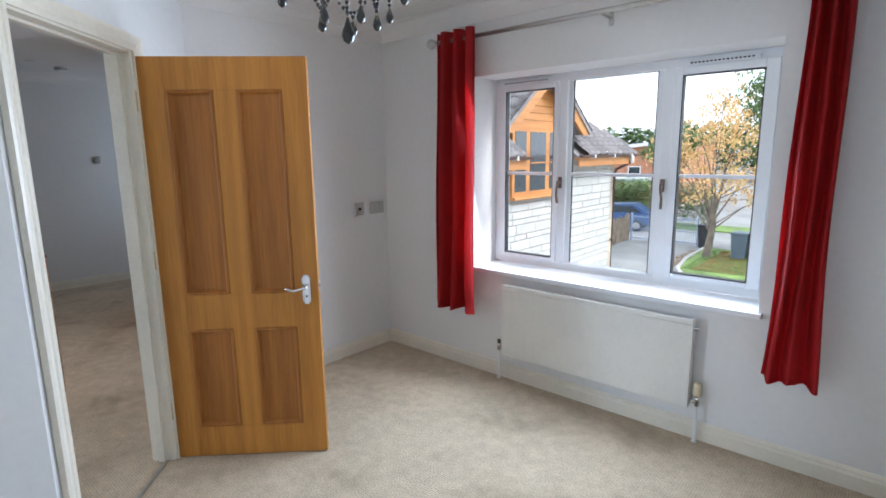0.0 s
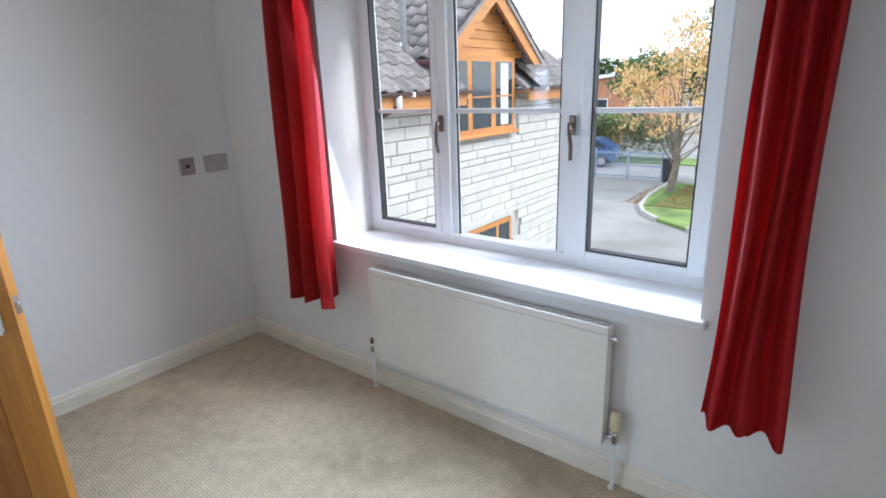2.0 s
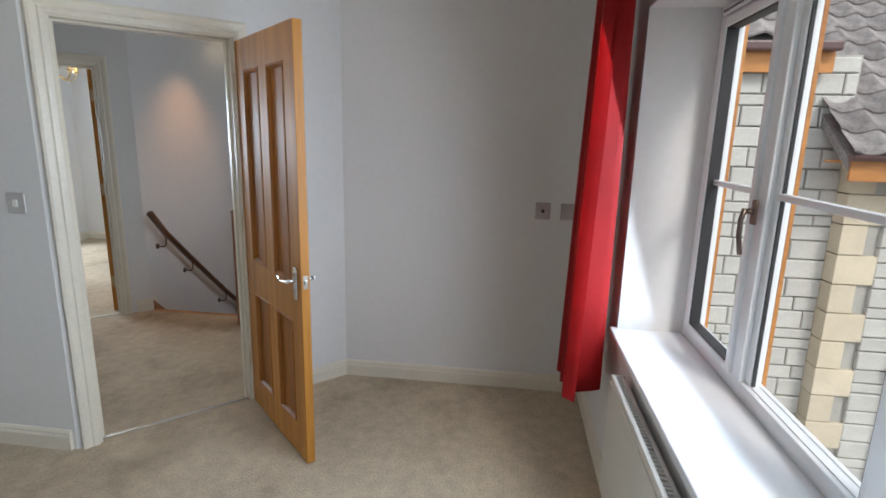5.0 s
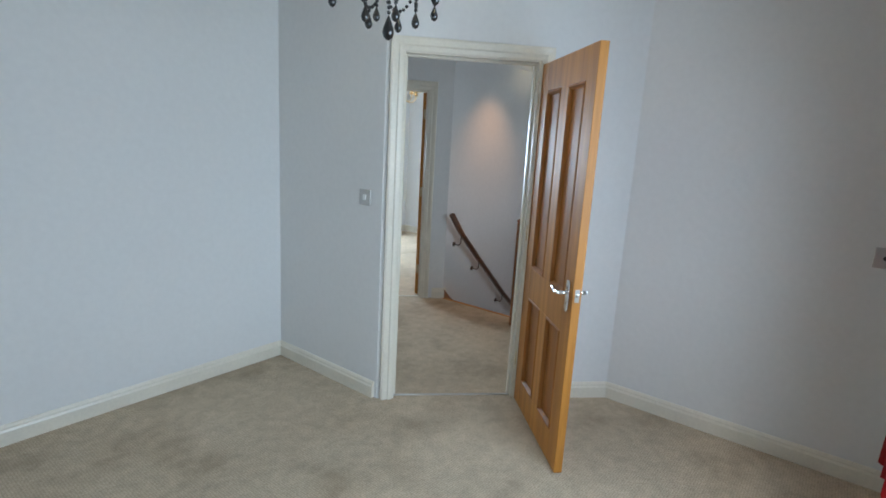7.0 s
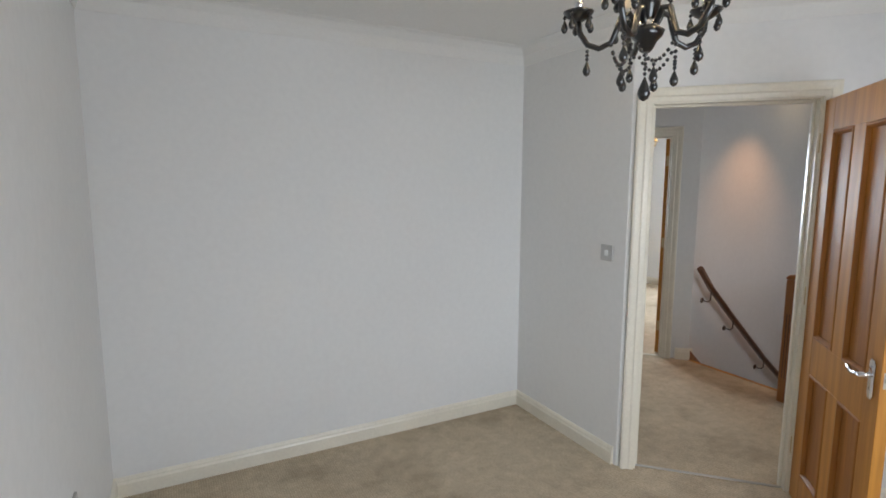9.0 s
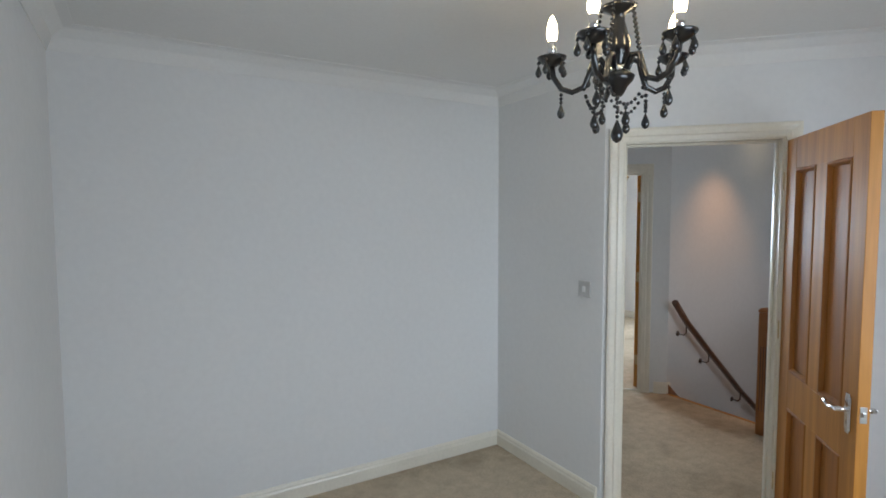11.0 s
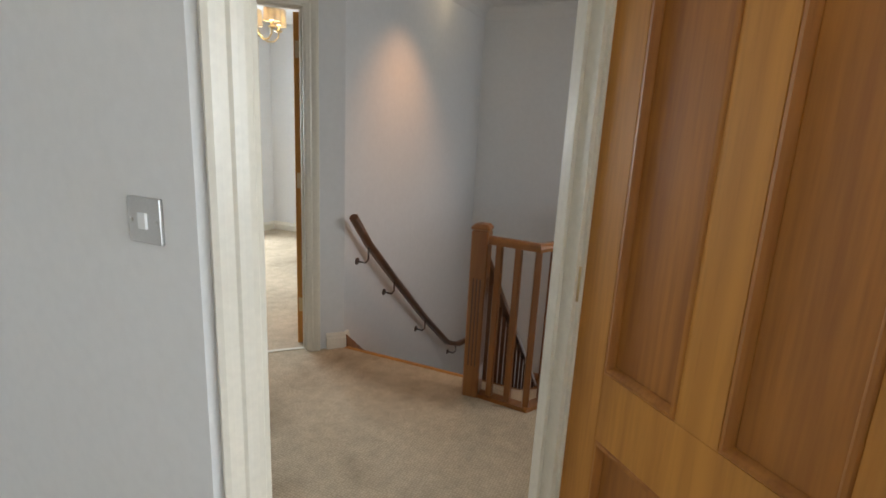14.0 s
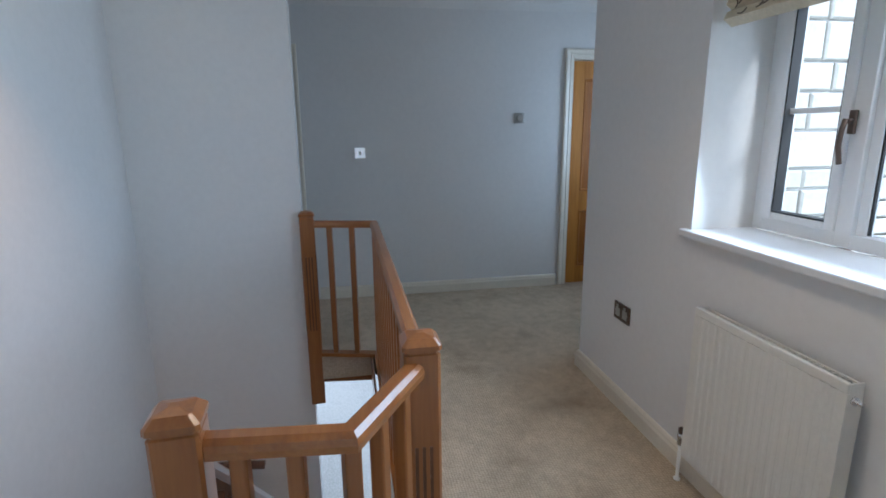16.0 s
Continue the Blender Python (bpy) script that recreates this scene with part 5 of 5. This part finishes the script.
for s in (-1, 1):
    part("side_window", bm_prism([(-0.85, 1.0), (-0.3, 1.36), (1.05, 1.38), (1.55, 1.02)], 0, 0.02, None, Matrix.Translation((0, s * 0.855, 0)) @ Matrix.Rotation(radians(90), 4, "X")), M_DARKGL, body)
    for x in (-1.25, 1.3):
        w = part("wheel", bm_turn([(0.2, -0.1), (0.32, -0.09), (0.32, 0.09), (0.2, 0.1)], 18, None, Matrix.Translation((x, s * 0.78, 0.32)) @ Matrix.Rotation(radians(90), 4, "X")), M_RUBBER, car)
        part("rim", bm_turn([(0.19, -0.105), (0.19, 0.105)], 18, None, Matrix.Translation((x, s * 0.78, 0.32)) @ Matrix.Rotation(radians(90), 4, "X")), M_STEEL, w)

# brick building beyond the lane
bb = thing("brick_building", "orange brick building with a pale shallow roof", "building", pose(-10.3, 42, G))
part("wall", bm_prism([(-14, 0), (0, 0), (0, 5.0), (-14, 3.6)], -9, 0, None, Matrix.Rotation(radians(90), 4, "X")), M_BRICK, bb)
part("roof", bm_prism([(-14.4, 3.56), (0.4, 5.04), (0.4, 5.3), (-14.4, 3.86)], -9.4, 0.4, None, Matrix.Rotation(radians(90), 4, "X")), M_PALE, bb, "pale sheet roof")
for x in (-1.6, -4.6, -9.0):
    wdw = part("window", bm_box(x, -0.04, 1.0, x + 1.1, 0.02, 3.0), M_PALE, bb)
    part("pane", bm_box(x + 0.08, -0.05, 1.08, x + 1.02, -0.041, 2.92), M_DARKGL, wdw)
shed = thing("flat_roofed_outbuilding", "low brick outbuilding with a grey flat roof", "outbuilding", pose(-13.5, 33.5, G))
part("wall", bm_box(-3, 0, 0, 3, 3, 2.2), M_BRICK, shed)
part("roof", bm_box(-3.2, -0.2, 2.2, 3.2, 3.2, 2.36), M_LEAD, shed)


# ---- stone wing with tiled roof and dormer ----
WX, Y0, Y1, EZ = -2.4, 2.75, 9.95, 1.40
wing = thing("stone_wing", "cream stone house wing with tiled roof and timber dormer", "house")
core = part("wall", bm_box(-7.0, Y0 + 0.03, G, WX - 0.03, Y1 - 0.03, EZ + 0.05), M_MORTAR, wing, "cream coursed stone wall")
link = part("wall", bm_box(-2.9, -0.60, G, -2.32, 0.50, 2.38), M_MORTAR, wing)
back = part("wall", bm_box(-3.2, 0.50, G, -2.62, Y0 + 0.03, 2.38), M_MORTAR, wing, "cream stone wall set back beside the wing")
pipe = part("downpipe", bm_sweep([(-2.20, 0.46, 2.40), (-2.21, 0.46, 2.30), (-2.245, 0.46, 2.15), (-2.245, 0.46, G)], circle(0.036, 10), smooth=True), M_GUTTER, wing, "brown plastic downpipe")
for z in (1.9, 0.9, -0.3, -1.5):
    part("pipe_clip", bm_turn([(0.045, z), (0.045, z + 0.05)], 12, None, Matrix.Translation((-2.245, 0.46, 0))), M_GUTTER, pipe)
# timber-framed opening below
LD = (5.28, 7.28, -2.35, -1.03)
fr = part("window", bm_box(WX - 0.05, LD[0], LD[2], WX + 0.012, LD[1], LD[3]), M_CLAD, wing, "orange timber window")
for a, b in ((5.36, 6.70), (6.80, 7.20)):
    part("pane", bm_box(WX + 0.012, a, LD[2] + 0.1, WX + 0.018, b, LD[3] - 0.09), M_DARKGL, fr)
part("lintel", bm_box(WX - 0.05, LD[0] - 0.1, LD[3] + 0.01, WX + 0.004, LD[1] + 0.1, LD[3] + 0.22, 0.008), M_STONE, fr, "cream stone lintel")
# hipped roof slope to the east, with an eave board and a gutter
TAN = 0.78
EX = WX + 0.38
for y0, y1 in ((Y0 - 0.25, 5.28), (7.32, Y1 + 0.35)):
    part("soffit", bm_box(WX - 0.05, y0, EZ - 0.02, EX - 0.032, y1, EZ + 0.0), M_CLAD, wing, "orange timber soffit")
for y0, y1 in ((Y0 - 0.25, 5.28), (7.32, Y1 + 0.38)):
    f = part("fascia", bm_box(EX - 0.03, y0, EZ - 0.17, EX, y1, EZ + 0.03), M_CLAD, wing, "orange timber fascia")
    sec = [(0.055 * math.cos(a), 0.055 * math.sin(a)) for a in [math.pi + math.pi * i / 8 for i in range(9)]] + [(0.048, 0.0), (-0.048, 0.0)]
    g = part("gutter", bm_sweep([(EX + 0.06, y0 - 0.05, EZ + 0.06), (EX + 0.06, y1 + 0.05, EZ + 0.06)], sec), M_GUTTER, f, "brown plastic gutter")
    for k in range(3):
        yy = y0 + (y1 - y0) * (k + 0.5) / 3
        part("gutter_clip", bm_box(EX, yy - 0.02, EZ - 0.005, EX + 0.125, yy + 0.02, EZ + 0.066, 0.004), M_PALE, g)
for py, side in ((Y1 - 0.12, 0.16), (3.42, 0.22)):
    pipe = part("downpipe", bm_sweep([(EX + 0.05, py + side, EZ + 0.02), (EX + 0.04, py + side, EZ - 0.12), (WX + 0.09, py + 0.02, EZ - 0.32), (WX + 0.07, py, EZ - 0.5), (WX + 0.07, py, G)], circle(0.036, 10), smooth=True), M_GUTTER, wing, "brown plastic downpipe")
    part("hopper", bm_turn([(0.04, EZ - 0.16), (0.048, EZ - 0.06), (0.05, EZ + 0.02)], 12, None, Matrix.Translation((EX + 0.05, py + side, 0))), M_PALE, pipe, "pale gutter outlet")
    for z in (0.6, -0.7, -2.0):
        part("pipe_clip", bm_turn([(0.045, z), (0.045, z + 0.05)], 12, None, Matrix.Translation((WX + 0.07, py, 0))), M_GUTTER, pipe)
own = bmesh.new()
RX = WX - 3.6
RZT = EZ + 0.02 + TAN * (EX - RX)
MX = WX - 0.9
MZ = EZ + 0.02 + TAN * (EX - 0.02 - MX)
for quad in (((EX - 0.02, Y0 - 0.27, EZ + 0.02), (EX - 0.02, 5.28, EZ + 0.02), (MX, 5.28, MZ), (MX, Y0 - 0.27, MZ)),
             ((EX - 0.02, 7.34, EZ + 0.02), (EX - 0.02, Y1 + 0.37, EZ + 0.02), (MX, Y1 - 0.72, MZ), (MX, 7.34, MZ)),
             ((MX, Y0 - 0.27, MZ), (MX, Y1 - 0.72, MZ), (RX, Y1 - 3.2, RZT), (RX, Y0 - 0.27, RZT))):
    hi = [own.verts.new(p) for p in quad]
    lo = [own.verts.new(v.co - Vector((0, 0, 0.10))) for v in hi]
    for q in range(4):
        own.faces.new((hi[q], hi[(q + 1) % 4], lo[(q + 1) % 4], lo[q]))
    own.faces.new(hi)
    own.faces.new(lo)
bmesh.ops.recalc_face_normals(own, faces=own.faces)
roof = part("roof", own, M_TILE, wing, "weathered brown concrete tile roof")
# link roof and gutter to the south
part("gutter", bm_box(-2.26, -0.6, 2.38, -2.14, 0.52, 2.47, 0.02), M_GUTTER, wing)
part("fascia", bm_box(-2.30, -0.6, 2.26, -2.262, 0.52, 2.44), M_CLAD, wing)
part("gutter", bm_box(-2.46, 0.53, 2.38, -2.34, Y0 - 0.3, 2.47, 0.02), M_GUTTER, wing)
part("fascia", bm_box(-2.50, 0.53, 2.20, -2.462, Y0 - 0.3, 2.44), M_CLAD, wing)
part("roof", bm_prism([(-2.40, 2.42), (-2.40, 2.47), (-4.6, 4.15), (-4.6, 4.05)], -(Y0 - 0.28), -0.53, None, Matrix.Rotation(radians(90), 4, "X")), M_TILE, wing)

# dormer
DY0, DY1, DZ = 5.30, 7.30, 2.05
DYC = 6.35
dm = part("dormer_wall", bm_box(WX - 2.2, DY0, EZ - 0.1, WX - 0.02, DY1, DZ), M_CLAD, wing, "orange timber dormer")
part("dormer_window", bm_box(WX - 0.02, DY0, 0.68, WX + 0.06, DY1, DZ - 0.05), M_CLAD, wing, "orange timber dormer window").name = "dormer_window"
dw = bpy.data.objects["dormer_window"]
part("window_sill", bm_box(WX, DY0 - 0.05, 0.65, WX + 0.16, DY1 + 0.05, 0.71, 0.01), M_CLAD, dw)
for a, b in ((DY0 + 0.08, 5.76), (5.90, 6.48), (6.64, 7.20)):
    part("pane", bm_box(WX + 0.061, a, 0.80, WX + 0.066, b, DZ - 0.13), M_DARKGL, dw)
    part("glazing_bar", bm_box(WX + 0.067, a, 1.32, WX + 0.078, b, 1.345), M_CLAD, dw)
for k in range(6):
    part("net_curtain", bm_box(WX + 0.0665, DY1 - 0.50 + k * 0.045, 0.82, WX + 0.0685, DY1 - 0.468 + k * 0.045, DZ - 0.15), M_CURTW, dw, "white curtain behind glass")
HALF, GH = 1.52, 1.08
ridge = DZ + 0.0 + GH
for k in range(8):
    z = DZ - 0.05 + k * 0.14
    hw = (HALF - 0.12) * (1 - (z + 0.14 - DZ + 0.05) / (GH + 0.05)) + 0.05
    if hw > 0.06:
        part("cladding_board", bm_box(WX - 0.04 + (k % 2) * 0.002, DYC - hw, z, WX + 0.02, DYC + hw, z + 0.135, 0.006), M_CLAD, dm)
for s in (-1, 1):
    a, b = Vector((0, DYC + s * (HALF + 0.08), DZ - 0.16)), Vector((0, DYC, ridge - 0.02))
    d = (b - a).normalized()
    nrm = Vector((0, -d.z, d.y)) * (1 if s > 0 else -1)
    own = bmesh.new()
    q = [a, b, b - Vector((0, 0, 0.26)), a + Vector((0, -s * 0.26, -0.02))]
    lo = [own.verts.new((WX + 0.22, p.y, p.z)) for p in q]
    hi = [own.verts.new((WX + 0.27, p.y, p.z)) for p in q]
    for i in range(4):
        own.faces.new((lo[i], lo[(i + 1) % 4], hi[(i + 1) % 4], hi[i]))
    own.faces.new(lo)
    own.faces.new(hi)
    bmesh.ops.recalc_face_normals(own, faces=own.faces)
    part("bargeboard", own, M_CLAD, dm, "orange timber bargeboard")
    own = bmesh.new()
    q = [a, b, b + Vector((0, 0, 0.06)), a + Vector((0, s * 0.05, 0.05))]
    lo = [own.verts.new((WX + 0.30, p.y, p.z)) for p in q]
    hi = [own.verts.new((WX - 2.9, p.y, p.z)) for p in q]
    for i in range(4):
        own.faces.new((lo[i], lo[(i + 1) % 4], hi[(i + 1) % 4], hi[i]))
    own.faces.new(lo)
    own.faces.new(hi)
    bmesh.ops.recalc_face_normals(own, faces=own.faces)
    part("dormer_roof", own, M_TILE, wing)
part("gutter", bm_box(WX - 0.5, DYC - HALF - 0.16, DZ - 0.20, WX + 0.30, DYC - HALF - 0.05, DZ - 0.12, 0.02), M_GUTTER, dm)
part("lead_flashing", bm_box(WX - 1.0, DYC - HALF - 0.24, 2.12, WX - 0.35, DYC - HALF - 0.10, 2.18, 0.01, None), M_LEAD, wing, "grey lead flashing")
part("vent_pipe", bm_turn([(0.05, 1.9), (0.05, 2.95), (0.06, 2.96), (0.06, 3.0)], 12, None, Matrix.Translation((WX - 0.35, DYC - HALF - 0.14, 0))), M_LEAD, wing, "pale vent pipe")

# wall stones
rnd = random.Random(3)


def stones(parent, n_rows, z_top, length, at, skip, seed, lo=0.28, hi=0.62):
    r = random.Random(seed)
    z = z_top
    while z > G + 0.05:
        h = r.choice((0.11, 0.15, 0.20, 0.20))
        u = 0.0
        while u < length - 0.02:
            w = min(r.uniform(lo, hi), length - u)
            if length - u - w < 0.12:
                w = length - u
            if not skip(u, u + w, z - h, z):
                key = (round(w, 1), h)
                if key not in STONE:
                    b = bm_box(-key[0] / 2 + 0.006, -0.02, -h / 2 + 0.006, key[0] / 2 - 0.006, 0.03, h / 2 - 0.006)
                    bmesh.ops.bevel(b, geom=[e for e in b.edges if e.verts[0].co.y < 0 and e.verts[1].co.y < 0], offset=0.010, segments=1, affect="EDGES")
                    STONE[key] = mesh_of("stone", b, M_STONE)
                o = new("stone", STONE[key])
                o.parent = parent
                o.matrix_basis = at @ Matrix.Translation((u + w / 2, r.uniform(-0.006, 0.006), z - h / 2)) @ Matrix.Diagonal((w / key[0], 1, 1, 1))
            u += w
        z -= h


STONE = {}
face_e = Matrix.Translation((WX, Y0 + 0.35, 0)) @ Matrix.Rotation(radians(90), 4, "Z")
stones(core, 0, EZ - 0.02, Y1 - Y0 - 0.55, face_e, lambda a, b, c, d: (b + Y0 + 0.35 > LD[0] and a + Y0 + 0.35 < LD[1] and d > LD[2] and c < LD[3] + 0.02) or (b + Y0 + 0.35 > DY0 + 0.02 and a + Y0 + 0.35 < DY1 and d > 0.68), 31, 0.34, 0.72)
face_l = Matrix.Translation((-2.29, -0.58, 0)) @ Matrix.Rotation(radians(90), 4, "Z")
stones(link, 0, 2.36, 1.08, face_l, lambda a, b, c, d: c < -0.9, 32, 0.24, 0.5)
face_b = Matrix.Translation((-2.59, 0.52, 0)) @ Matrix.Rotation(radians(90), 4, "Z")
stones(back, 0, 2.36, Y0 - 0.52, face_b, lambda a, b, c, d: c < -1.6, 33, 0.24, 0.5)
z = EZ - 0.02
k = 0
while z > G + 0.2:
    w = 0.36 if k % 2 else 0.22
    part("quoin", bm_box(WX - 0.42 + (0.14 if k % 2 else 0), Y0 - 0.01, z - 0.29, WX + 0.012, Y0 + w, z, 0.008), M_QUOIN, core)
    part("quoin", bm_box(WX - 0.3, Y1 - 0.20, z - 0.29, WX + 0.012, Y1 + 0.01, z, 0.008), M_QUOIN, core)
    z -= 0.30
    k += 1

# roof tiles, each with its roll
own = bmesh.new()
W, LEN = 0.30, 0.36
nseg = 8
top, bot = [], []
for i in range(nseg + 1):
    u = i / nseg
    hgt = 0.048 * (0.5 + 0.5 * math.cos(2 * math.pi * u)) ** 1.5
    top.append((own.verts.new((u * W, 0, hgt + 0.022)), own.verts.new((u * W, LEN, hgt))))
    bot.append(own.verts.new((u * W, 0, hgt)))
for i in range(nseg):
    own.faces.new((top[i][0], top[i + 1][0], top[i + 1][1], top[i][1])).smooth = True
    own.faces.new((bot[i], bot[i + 1], top[i + 1][0], top[i][0]))
TILE = mesh_of("tile", own, M_TILE)
slope = math.atan(TAN)
count = 0
for r in range(15):
    s = r * 0.31
    xx = EX + 0.05 - s * math.cos(slope)
    zz = EZ + 0.05 + s * math.sin(slope)
    y_hi = Y1 + 0.40 - s * math.cos(slope) * 0.95
    yy = -0.6 if r > 20 else Y0 - 0.30
    while yy < y_hi - 0.1:
        if zz < DZ - 0.1:
            inside = 5.24 < yy + 0.26 and yy + 0.04 < 7.36
        else:
            inside = abs(yy + 0.15 - DYC) < (HALF - 0.1) * max(0.0, 1 - max(0.0, zz - DZ) / GH) and zz < ridge
        if not inside and count < 420:
            o = new("tile", TILE)
            o.parent = roof
            o.matrix_basis = Matrix.Translation((xx, yy, zz)) @ Matrix.Rotation(radians(90), 4, "Z") @ Matrix.Rotation(slope, 4, "X") @ Matrix.Rotation(radians(random.uniform(-0.6, 0.6)), 4, "Y")
            count += 1
        yy += W
for s in (-1, 1):
    sl2 = math.atan((GH + 0.14) / (HALF + 0.08))
    for r in range(7):
        d = r * 0.31
        yb = DYC + s * (HALF + 0.13 - d * math.cos(sl2))
        zb = DZ - 0.12 + d * math.sin(sl2)
        for k in range(9):
            xx = WX + 0.30 - k * W
            o = new("tile", TILE)
            o.parent = roof
            o.matrix_basis = Matrix.Translation((xx if s > 0 else xx - W, yb, zb)) @ Matrix.Rotation(radians(180 if s > 0 else 0), 4, "Z") @ Matrix.Rotation(sl2, 4, "X")
for r in range(6):
    for k in range(6):
        o = new("tile", TILE)
        o.parent = roof
        o.matrix_basis = Matrix.Translation((-2.36 - r * 0.31 * math.cos(slope), 0.55 + k * W, 2.49 + r * 0.31 * math.sin(slope))) @ Matrix.Rotation(radians(90), 4, "Z") @ Matrix.Rotation(slope, 4, "X")
